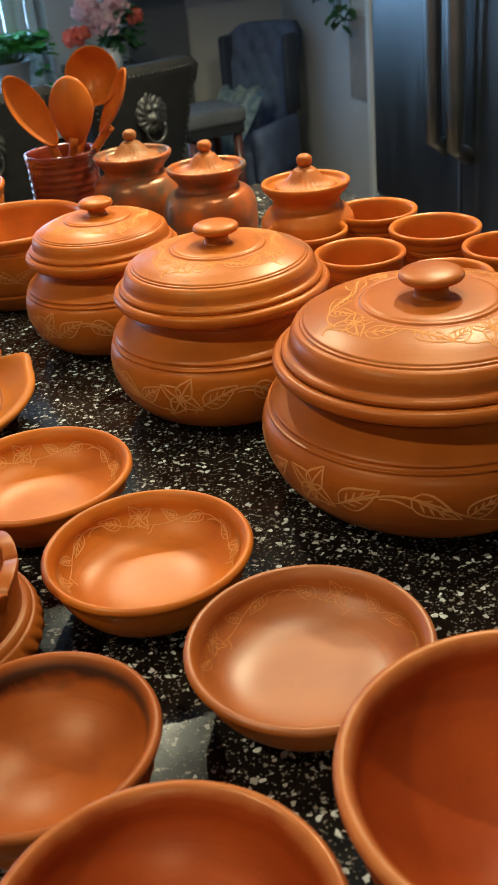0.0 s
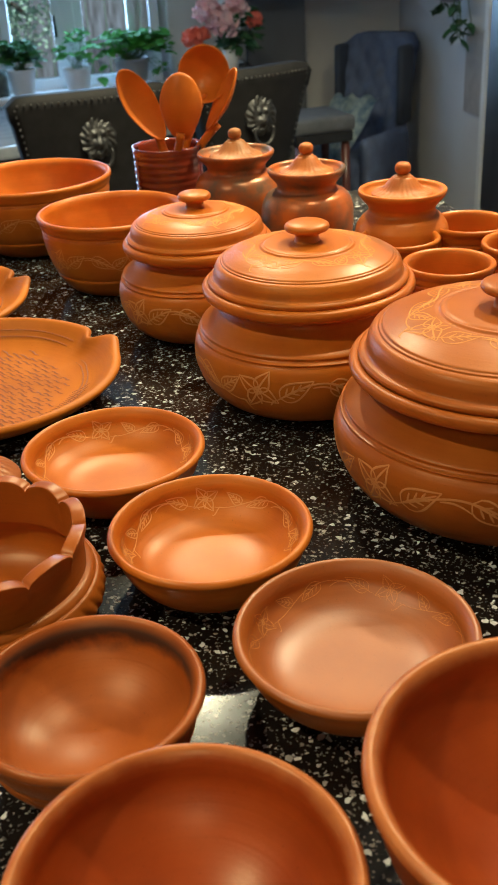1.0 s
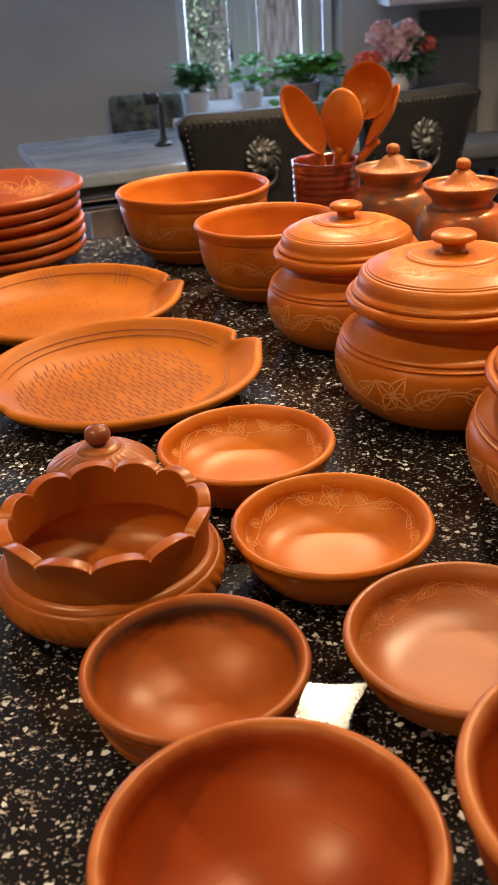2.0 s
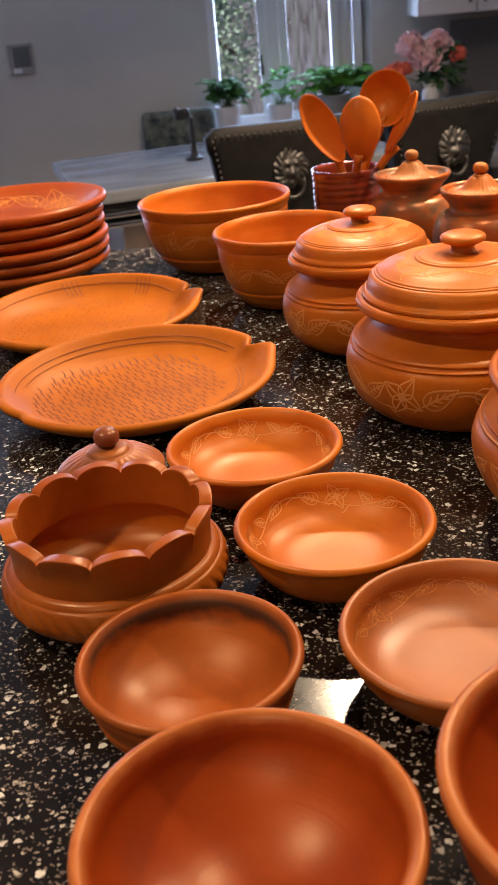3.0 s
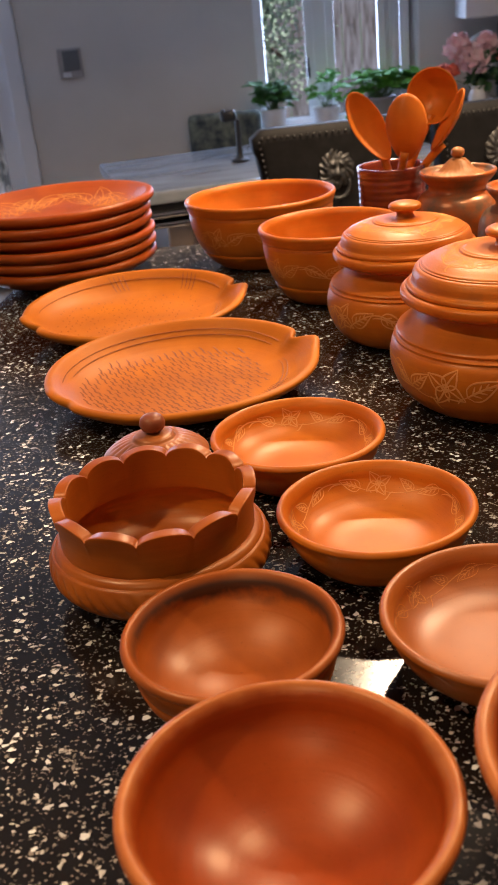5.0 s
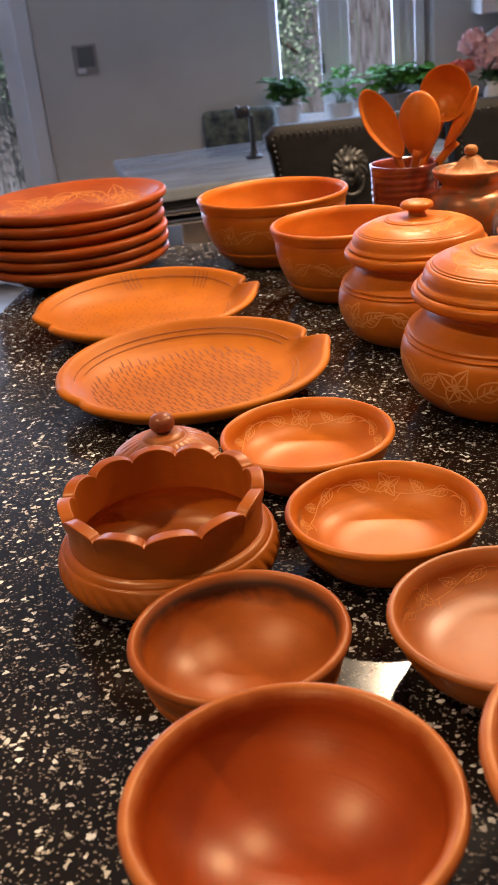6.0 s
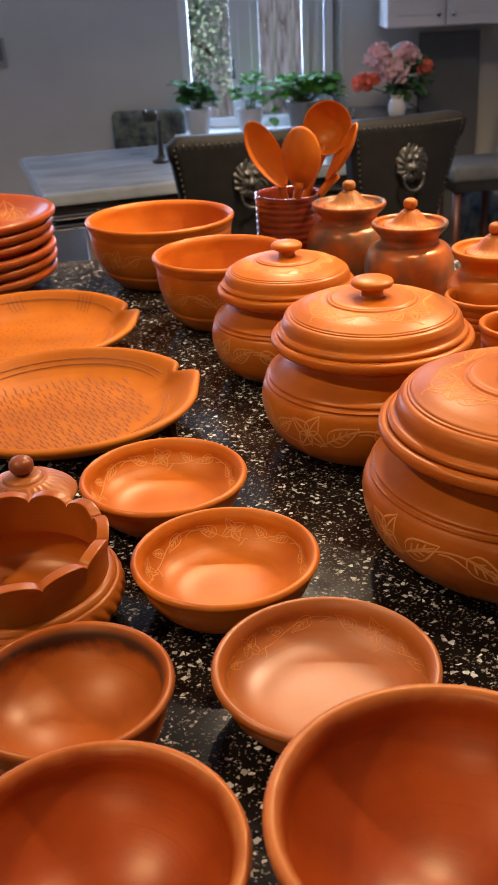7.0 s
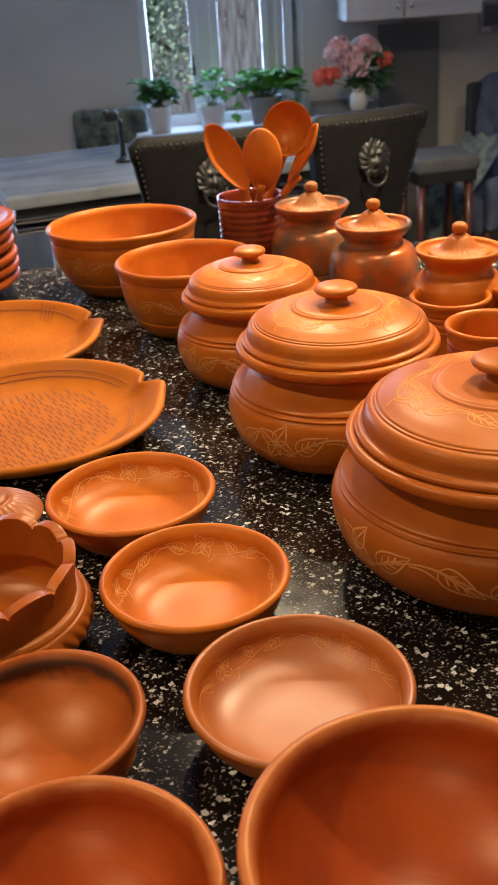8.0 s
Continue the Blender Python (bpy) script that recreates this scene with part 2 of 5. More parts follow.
POT_GREY = plain("grey_plant_pot", (0.18, 0.19, 0.21), (0.24, 0.25, 0.27), 6, 0.45)
FENCE = plain("weathered_fence_wood", (0.32, 0.31, 0.36), (0.085, 0.070, 0.068), 4, 0.8, stretch=(9, 9, 1))
LAWN = plain("lawn", (0.045, 0.085, 0.022), (0.07, 0.11, 0.03), 3, 0.9)
BARK = plain("bark", (0.07, 0.05, 0.04), (0.12, 0.09, 0.07), 12, 0.9)
TREE_LEAF = plain("garden_leaf", (0.30, 0.42, 0.27), (0.55, 0.66, 0.54), 9, 0.6)
SOIL = plain("potting_soil", (0.03, 0.02, 0.015), (0.05, 0.035, 0.025), 40, 0.9)
GLASS = material("window_glass", (1, 1, 1), 0.02)
GLASS.node_tree.nodes["Principled BSDF"].inputs["Transmission Weight"].default_value = 1.0
GLASS.node_tree.nodes["Principled BSDF"].inputs["IOR"].default_value = 1.1
BULB = material("lit_downlight", (1, 0.9, 0.75), 0.5)
BULB.node_tree.nodes["Principled BSDF"].inputs["Emission Color"].default_value = (1, 0.80, 0.55, 1)
BULB.node_tree.nodes["Principled BSDF"].inputs["Emission Strength"].default_value = 8.0


# ---------------------------------------------------------------- builders
def part(name, bm, mat, parent=None, label="", smooth=True, m=None):
    """Links a bmesh as one mesh object."""
    me = bpy.data.meshes.new(name)
    bm.to_mesh(me)
    bm.free()
    me.materials.append(mat)
    if smooth:
        me.shade_smooth()
    ob = new(name, me)
    if parent:
        ob.parent = parent
    if m:
        ob.matrix_basis = m
    return tagged(ob, label)


def thing(name, label, category, m, group="", kind=""):
    ob = new(name)
    ob.empty_display_size = 0.05
    ob.matrix_basis = m
    return tagged(ob, label, category, group, kind)


def on_top(x, y, turn=0.0, z=TOP):
    return pose(x, y, z, 0, 0, turn)


def rounded(points, rounds=2):
    """Corner cutting of an open line of points; the ends stay."""
    for _ in range(rounds):
        out = [points[0]]
        for a, b in zip(points, points[1:]):
            out.append(tuple(0.75 * p + 0.25 * q for p, q in zip(a, b)))
            out.append(tuple(0.25 * p + 0.75 * q for p, q in zip(a, b)))
        out.append(points[-1])
        points = out
    return points


def lathe(profile, seg=96, rounds=2, bend=None):
    """A turned body from (r, z) points; bend(r, z, a, i) may move a point: returns r, z."""
    pts = rounded(profile, rounds)
    verts, faces, rings = [], [], []
    for i, (r, z) in enumerate(pts):
        if r < 1e-6:
            rings.append([len(verts)])
            verts.append((0, 0, bend(0, z, 0, i / len(pts))[1] if bend else z))
            continue
        ring = []
        for k in range(seg):
            a = 2 * math.pi * k / seg
            rr, zz = bend(r, z, a, i / len(pts)) if bend else (r, z)
            ring.append(len(verts))
            verts.append((rr * math.cos(a), rr * math.sin(a), zz))
        rings.append(ring)
    for a, b in zip(rings, rings[1:]):
        for k in range(seg):
            q = (k + 1) % seg
            if len(a) == 1 and len(b) == 1:
                continue
            if len(a) == 1:
                faces.append((a[0], b[q], b[k]))
            elif len(b) == 1:
                faces.append((a[k], a[q], b[0]))
            else:
                faces.append((a[k], a[q], b[q], b[k]))
    me = bpy.data.meshes.new("turned")
    me.from_pydata(verts, [], faces)
    bm = bmesh.new()
    bm.from_mesh(me)
    bpy.data.meshes.remove(me)
    return bm


def box(bm, c, s, bevel=0.0, m=None):
    """A box with rounded edges, centre c and size s, into bm."""
    made = bmesh.ops.create_cube(bm, size=1.0, matrix=(m or Matrix()) @ Matrix.LocRotScale(c, None, s))
    if bevel:
        edges = list({e for v in made["verts"] for e in v.link_edges})
        bmesh.ops.bevel(bm, geom=edges, offset=bevel, segments=2, affect="EDGES", profile=0.6)
    return bm


def boxes(*items):
    bm = bmesh.new()
    for c, s, b in items:
        box(bm, c, s, b)
    return bm


def tube(bm, pts, radius, sides=8, taper=None):
    """A round rod along points, capped."""
    pts = [Vector(p) for p in pts]
    rings = []
    up = Vector((0.13, 0.21, 0.97))
    for i, p in enumerate(pts):
        d = (pts[min(i + 1, len(pts) - 1)] - pts[max(i - 1, 0)]).normalized()
        x = d.cross(up)
        x = x.normalized() if x.length > 1e-3 else Vector((1, 0, 0))
        y = d.cross(x)
        r = radius * (1 + (taper - 1) * i / (len(pts) - 1)) if taper is not None else radius
        rings.append([bm.verts.new(p + r * (math.cos(2 * math.pi * k / sides) * x + math.sin(2 * math.pi * k / sides) * y)) for k in range(sides)])
    for a, b in zip(rings, rings[1:]):
        for k in range(sides):
            bm.faces.new((a[k], a[(k + 1) % sides], b[(k + 1) % sides], b[k]))
    bm.faces.new(rings[0][::-1])
    bm.faces.new(rings[-1])
    return bm


# lines cut into clay: motifs in a flat strip (p along, q across, unit about the strip's half height)
def leaf_motif(p, q, length, width, turn):
    c, s = math.cos(turn), math.sin(turn)

    def put(x, y):
        return p + c * x - s * y, q + s * x + c * y

    def half(t):
        return width * math.sin(math.pi * t ** 0.62) * (1 - 0.25 * t)

    lines = []
    for side in (1, -1):
        lines.append([put(length * t, side * half(t)) for t in np.linspace(0, 1, 11)])
    lines.append([put(length * t, 0.06 * width * math.sin(5 * t)) for t in np.linspace(0, 0.88, 6)])
    for t in (0.16, 0.34, 0.52):
        for side in (1, -1):
            lines.append([put(length * t, 0), put(length * (t + 0.17), side * 0.66 * half(t + 0.17))])
    return lines


def flower_motif(p, q, size):
    lines = []
    for k in range(4):
        a = math.pi / 4 + k * math.pi / 2 + 0.25
        lines += leaf_motif(p, q, size, size * 0.36, a)[:3]
    lines.append([(p + 0.16 * size * math.cos(a), q + 0.16 * size * math.sin(a)) for a in np.linspace(0, 2 * math.pi, 9)])
    return lines


def vine(period, h):
    """One repeat of the vine: a flower, a long waving stalk and pointed leaves that hang from it."""
    lines = flower_motif(0, 0.10 * h, 0.98 * h)
    for k in (-0.5, 0.1, 0.6):
        lines.append([(k * 0.8 * h, -0.55 * h), (k * 1.1 * h, -0.25 * h)])

    def stalk(t):
        return 0.52 * h * math.sin(2 * math.pi * (1.12 * t - 0.22))

    lines.append([(period * t, stalk(t)) for t in np.linspace(0.10, 0.93, 34)])
    lines += leaf_motif(period * 0.15, stalk(0.15) + 0.02 * h, 1.55 * h, 0.44 * h, 0.52)
    lines.append([(period * 0.15 + 1.30 * h + 0.95 * h * t, 0.34 * h - 0.22 * h * t + 0.14 * h * math.sin(3.0 * t)) for t in np.linspace(0, 1, 8)])
    lines += leaf_motif(period * 0.47, stalk(0.47), 1.65 * h, 0.40 * h, -0.50)
    lines += leaf_motif(period * 0.70, stalk(0.70), 1.25 * h, 0.34 * h, 0.62)
    lines.append([(period * (0.86 + 0.09 * t), stalk(0.86) - 0.45 * h * t + 0.14 * h * math.sin(6 * t)) for t in np.linspace(0, 1, 9)])
    return lines


def carve(profile, z0, z1, repeats, width, start=0.0, arc=2 * math.pi, inner=False, lift=0.0003, scale=1.0, motif=vine):
    """Engraved vine on a turned body, between two heights of its outer (or inner) face."""
    pts = rounded(profile, 2)
    peak = max(range(len(pts)), key=lambda i: (round(pts[i][1], 4), 0))
    side = pts[peak:] if inner else pts[:peak + 1]
    side = [p for p in side if min(z0, z1) <= p[1] <= max(z0, z1)]
    side = sorted(side, key=lambda p: p[1])
    R, Z = np.array([p[0] for p in side]), np.array([p[1] for p in side])
    L = np.concatenate([[0], np.cumsum(np.hypot(np.diff(R), np.diff(Z)))])
    mid_r = float(np.interp(L[-1] / 2, L, R))
    h = L[-1] / 2 * scale
    period = arc * mid_r / repeats
    bm = bmesh.new()

    def surf(p, q):
        l = min(max(q + L[-1] / 2, 0), L[-1])
        r, z = float(np.interp(l, L, R)), float(np.interp(l, L, Z))
        e = L[-1] * 0.04
        dr = float(np.interp(l + e, L, R) - np.interp(l - e, L, R))
        dz = float(np.interp(l + e, L, Z) - np.interp(l - e, L, Z))
        k = math.hypot(dr, dz) or 1
        nr, nz = (dz / k, -dr / k)
        if inner:
            nr, nz = -nr, -nz
        a = start + p / mid_r
        pos = Vector(((r + lift * nr) * math.cos(a), (r + lift * nr) * math.sin(a), z + lift * nz))
        return pos, Vector((nr * math.cos(a), nr * math.sin(a), nz))

    for k in range(repeats):
        for line in motif(period, h):
            ring = None
            fine = []
            for (pa, qa), (pb, qb) in zip(line, line[1:]):
                fine += [(pa, qa), ((pa + pb) / 2, (qa + qb) / 2)]
            fine.append(line[-1])
            P = [surf(p + k * period, q) for p, q in fine]
            for i, (pos, nor) in enumerate(P):
                d = P[min(i + 1, len(P) - 1)][0] - P[max(i - 1, 0)][0]
                side_v = d.cross(nor)
                if side_v.length < 1e-9:
                    continue
                side_v.normalize()
                w = width * (0.55 + 0.45 * math.sin(math.pi * i / (len(P) - 1)))
                now = [bm.verts.new(pos - side_v * w / 2 - nor * 0.0001), bm.verts.new(pos + nor * 0.00008), bm.verts.new(pos + side_v * w / 2 - nor * 0.0001)]
                if ring:
                    bm.faces.new((ring[0], now[0], now[1], ring[1]))
                    bm.faces.new((ring[1], now[1], now[2], ring[2]))
                ring = now
    return bm


# ---------------------------------------------------------------- the room
def slab(name, u, v, z, mat, label="", category="", bevel=0.0):
    """A box of the setting by its ranges in the room's axes."""
    c = [(a + b) / 2 for a, b in (u, v, z)]
    s = [b - a for a, b in (u, v, z)]
    ob = part(name, box(bmesh.new(), c, s, bevel), mat, smooth=False, m=ROOM.copy())
    return tagged(ob, label, category, kind="structure")


slab("floor", (-4.2, 2.6), (-3.2, 5.1), (-0.1, 0.0), FLOOR, "dark wooden floor boards", "floor")
slab("ceiling", (-4.2, 2.6), (-3.2, 5.1), (2.56, 2.7), CEILING, "white painted ceiling", "ceiling")
slab("wall_south", (-4.2, 2.6), (-3.3, -3.2), (0, 2.56), WALL, "grey painted wall", "wall")
slab("wall_west", (-4.3, -4.2), (-3.3, 5.1), (0, 2.56), WALL, "grey painted wall", "wall")
slab("wall_east", (2.1, 2.2), (-3.3, 2.72), (0, 2.56), WALL_SIDE, "pale painted wall", "wall")
slab("wall_nook", (1.75, 2.2), (2.72, 4.9), (0, 2.56), WALL_SIDE, "pale painted wall beside the refrigerator", "wall")
# the far wall with its window and glass door
WIN = (-0.285, 0.54, 0.755, 2.15)
DOOR = (-3.1, -1.505, 0.02, 2.1)
wall_v = (4.9, 5.02)
bm = bmesh.new()
for u0, u1, z0, z1 in ((-4.2, DOOR[0], 0, 2.56), (DOOR[0], DOOR[1], DOOR[3], 2.56), (DOOR[1], WIN[0], 0, 2.56), (WIN[0], WIN[1], 0, WIN[2]),
                       (WIN[0], WIN[1], WIN[3], 2.56), (WIN[1], 2.2, 0, 2.56)):
    box(bm, ((u0 + u1) / 2, 4.96, (z0 + z1) / 2), (u1 - u0, 0.12, z1 - z0))
tagged(part("wall_north", bm, WALL, smooth=False, m=ROOM.copy()), "grey painted wall with a window", "wall", kind="structure")


def glazed(name, label, category, u0, u1, z0, z1, bars, frame_w, depth=0.09):
    """A white framed opening: bars are (from, to) of the uprights between the panes."""
    top = thing(name, label, category, ROOM @ pose(0, 4.955, 0), kind="structure")
    f = frame_w
    part("window_frame", boxes((((u0 + u1) / 2, 0, z1 - f / 2), (u1 - u0, depth, f), 0.004), (((u0 + u1) / 2, 0, z0 + f / 2), (u1 - u0, depth, f), 0.004),
                               ((u0 + f / 2, 0, (z0 + z1) / 2), (f, depth - 0.004, z1 - z0 - 2 * f), 0.004),
                               ((u1 - f / 2, 0, (z0 + z1) / 2), (f, depth - 0.004, z1 - z0 - 2 * f), 0.004)), WHITE, top, "white painted frame", False)
    for a, b in bars:
        part("mullion", boxes((((a + b) / 2, 0, (z0 + z1) / 2), (b - a, depth - 0.01, z1 - z0 - 2 * f), 0.004),
                              (((a + b) / 2, -0.035, (z0 + z1) / 2), ((b - a) * 0.45, 0.03, z1 - z0 - 2 * f), 0.004)), WHITE, top, "white upright bar", False)
    edges = [u0 + f] + [x for ab in bars for x in ab] + [u1 - f]
    for a, b in zip(edges[::2], edges[1::2]):
        pane = part("pane", boxes((((a + b) / 2, 0.01, (z0 + z1) / 2), (b - a - 0.002, 0.006, z1 - z0 - 2 * f - 0.002), 0)), GLASS, top, "clear glass pane", False)
        pane.visible_shadow = False
    return top


win = glazed("window_1", "white framed casement window above the sill", "window", WIN[0], 0.495, WIN[2], WIN[3], [(-0.03, 0.12)], 0.045)
part("window_frame", boxes(((0.355, -0.012, 1.452), (0.036, 0.085, 1.30), 0.004), ((0.4105, 0.0, 1.452), (0.073, 0.055, 1.30), 0.004), ((0.4105, -0.035, 1.452), (0.022, 0.02, 1.30), 0.004)), WHITE, win, "wide white sash frame", False)
bm = bmesh.new()
splay = [(0.497, 0.045), (0.537, -0.056), (0.545, -0.056), (0.545, 0.045)]
low, high = ([bm.verts.new((u, v, z)) for u, v in splay] for z in (WIN[2] + 0.002, WIN[3] - 0.002))
for k in range(4):
    bm.faces.new((low[k], low[(k + 1) % 4], high[(k + 1) % 4], high[k]))
bm.faces.new(low[::-1])
bm.faces.new(high)
bmesh.ops.recalc_face_normals(bm, faces=bm.faces[:])
part("reveal", bm, WHITE, win, "white splayed reveal", False)
part("latch", boxes(((-0.02, -0.055, 1.02), (0.018, 0.02, 0.05), 0.004), ((-0.02, -0.07, 1.05), (0.012, 0.014, 0.09), 0.004)), BLACK, win, "dark window latch", False)
part("window_sill", boxes((((WIN[0] + WIN[1]) / 2, -0.12, WIN[2] - 0.02), (WIN[1] - WIN[0] + 0.1, 0.32, 0.03), 0.006)), WHITE, win, "white window sill", False)
glazed("door_1", "white framed glass garden door", "door", DOOR[0], DOOR[1], DOOR[2], DOOR[3], [(-2.42, -2.30)], 0.185)
slab("trim", (-1.592, -1.508), (4.884, 4.908), (0.03, 2.09), WHITE, "white painted door moulding", "trim", 0.005)

# garden
tagged(part("ground", boxes(((0, 40, -0.35), (160, 69.8, 0.1), 0)), LAWN, smooth=False, m=ROOM.copy()), "green garden lawn", "lawn", kind="structure")

# ---------------------------------------------------------------- worktop
def island():
    top = thing("kitchen_island", "kitchen island with a dark speckled stone worktop", "kitchen island", ROOM.copy())
    u0, u1, v0, v1 = -0.59, 0.738, -0.30, 1.69
    bm = bmesh.new()
    ring = []
    r = 0.14
    for cu, cv, a0 in ((u1 - r, v1 - r, 0), (u0 + r, v1 - r, 90), (u0 + r, v0 + r, 180), (u1 - r, v0 + r, 270)):
        for k in range(9):
            a = radians(a0 + 90 * k / 8)
            ring.append((cu + r * math.cos(a), cv + r * math.sin(a)))
    low = [bm.verts.new((x, y, TOP - 0.04)) for x, y in ring]
    high = [bm.verts.new((x, y, TOP)) for x, y in ring]
    bm.faces.new(low[::-1])
    cap = bm.faces.new(high)
    for i in range(len(ring)):
        j = (i + 1) % len(ring)
        bm.faces.new((low[i], low[j], high[j], high[i]))
    bmesh.ops.bevel(bm, geom=list(cap.edges), offset=0.006, segments=3, affect="EDGES", profile=0.5)
    part("worktop", bm, STONE, top, "dark stone worktop with pale chips", False)
    part("base", boxes((((u0 + u1) / 2, (v0 + v1) / 2 - 0.1, 0.435), (u1 - u0 - 0.16, v1 - v0 - 0.42, 0.87), 0.004)), CABINET, top, "dark island base", False)


island()


# ---------------------------------------------------------------- pottery
def bowl_profile(R, H, foot, wall=0.006, lip=0.010, belly=0.55, grooves=(), hollow=4.6, ball=False, floor=0.007):
    """Open bowl: foot, rounded side, rolled lip."""
    P = [(0, 0.003), (foot * 0.8, 0.003), (foot * 0.92, 0.0), (foot, 0.001)]
    outs = []
    for t in np.linspace(0.08, 0.90, 9):
        r = foot + (R - lip * 0.55 - foot) * math.sin(math.pi / 2 * t) ** (belly * 1.45)
        outs.append((r, H * (0.02 + 0.93 * t ** 1.25) - 0.002))
    for g in grooves:
        k = min(range(len(outs)), key=lambda i: abs(outs[i][1] - g * H))
        r, z = outs[k]
        outs[k:k + 1] = [(r - 0.0005, z - 0.0028), (r - 0.0022, z), (r + 0.0006, z + 0.0026)]
    P += outs
    rl = R - lip
    P += [(R - 0.003, H * 0.915), (R, H - lip * 0.52), (R - 0.001, H - 0.001), (R - lip * 0.5, H + 0.0012), (rl + 0.001, H - 0.003), (rl - 0.002, H - lip * 0.9)]
    ri, zt = R - lip - wall * 0.2, H - lip * 1.6
    for t in np.linspace(0.985, 0.12, 11):
        rise = (1 - (1 - (0.985 * t) ** 2) ** 0.62) / 0.888 if ball else t ** hollow
        P.append((ri * t, floor + (zt - floor) * rise))
    P += [(0, floor)]
    return P


def bowl(x, y, R, H, foot, mat, label, group="", carving=None, turn=0, name="clay_bowl", **kw):
    P = bowl_profile(R, H, foot, **kw)
    top = thing(name, label, "bowl", on_top(x, y, turn), group)
    part("bowl", lathe(P), mat, top)
    if carving:
        part("carving", carve(P, *carving[:2], **carving[2]), CARVED, top, "pale engraved vine and leaves")
    return top


SMALL = "small carved bowls"
inside = dict(repeats=4, width=0.0010, inner=True, scale=0.95)
for x, y, R, H, turn, line, mat in ((-0.108, 0.509, 0.096, 0.056, 20, 0.0015, CLAY), (0.003, 0.352, 0.0925, 0.057, 8, 0.0013, CLAY), (0.123, 0.208, 0.0945, 0.053, -25, 0.0006, CLAY_BURNISHED)):
    bowl(x, y, R, H, 0.046, mat, "shallow orange clay bowl with a vine engraved inside", SMALL, (H * 0.42, H * 0.90, dict(inside, width=line)), turn, floor=0.015)
bowl(-0.069, 0.132, 0.084, 0.067, 0.040, CLAY_SCORCHED, "deep clay bowl with scorched inner rim", grooves=(0.45, 0.6, 0.75), belly=0.45, ball=True, floor=0.013)
bowl(0.015, -0.034, 0.099, 0.084, 0.044, CLAY_RED, "deep plain red clay bowl", "deep plain bowls", belly=0.45, lip=0.011, ball=True, floor=0.017)
bowl(0.230, 0.022, 0.117, 0.102, 0.052, CLAY_RED_DEEP, "large deep plain red clay bowl", "deep plain bowls", belly=0.45, lip=0.012, ball=True, floor=0.020)
outer = dict(repeats=5, width=0.0016, scale=0.9)
bowl(-0.396, 1.445, 0.150, 0.136, 0.070, CLAY, "large deep clay bowl with engraved vine outside", "large carved bowls", (0.045, 0.105, outer), 30, grooves=(0.30, 0.80, 0.86), belly=0.42)
bowl(-0.207, 1.201, 0.123, 0.129, 0.060, CLAY, "tall clay bowl with engraved vine outside", "large carved bowls", (0.040, 0.098, outer), 10, grooves=(0.28, 0.78, 0.85), belly=0.40)


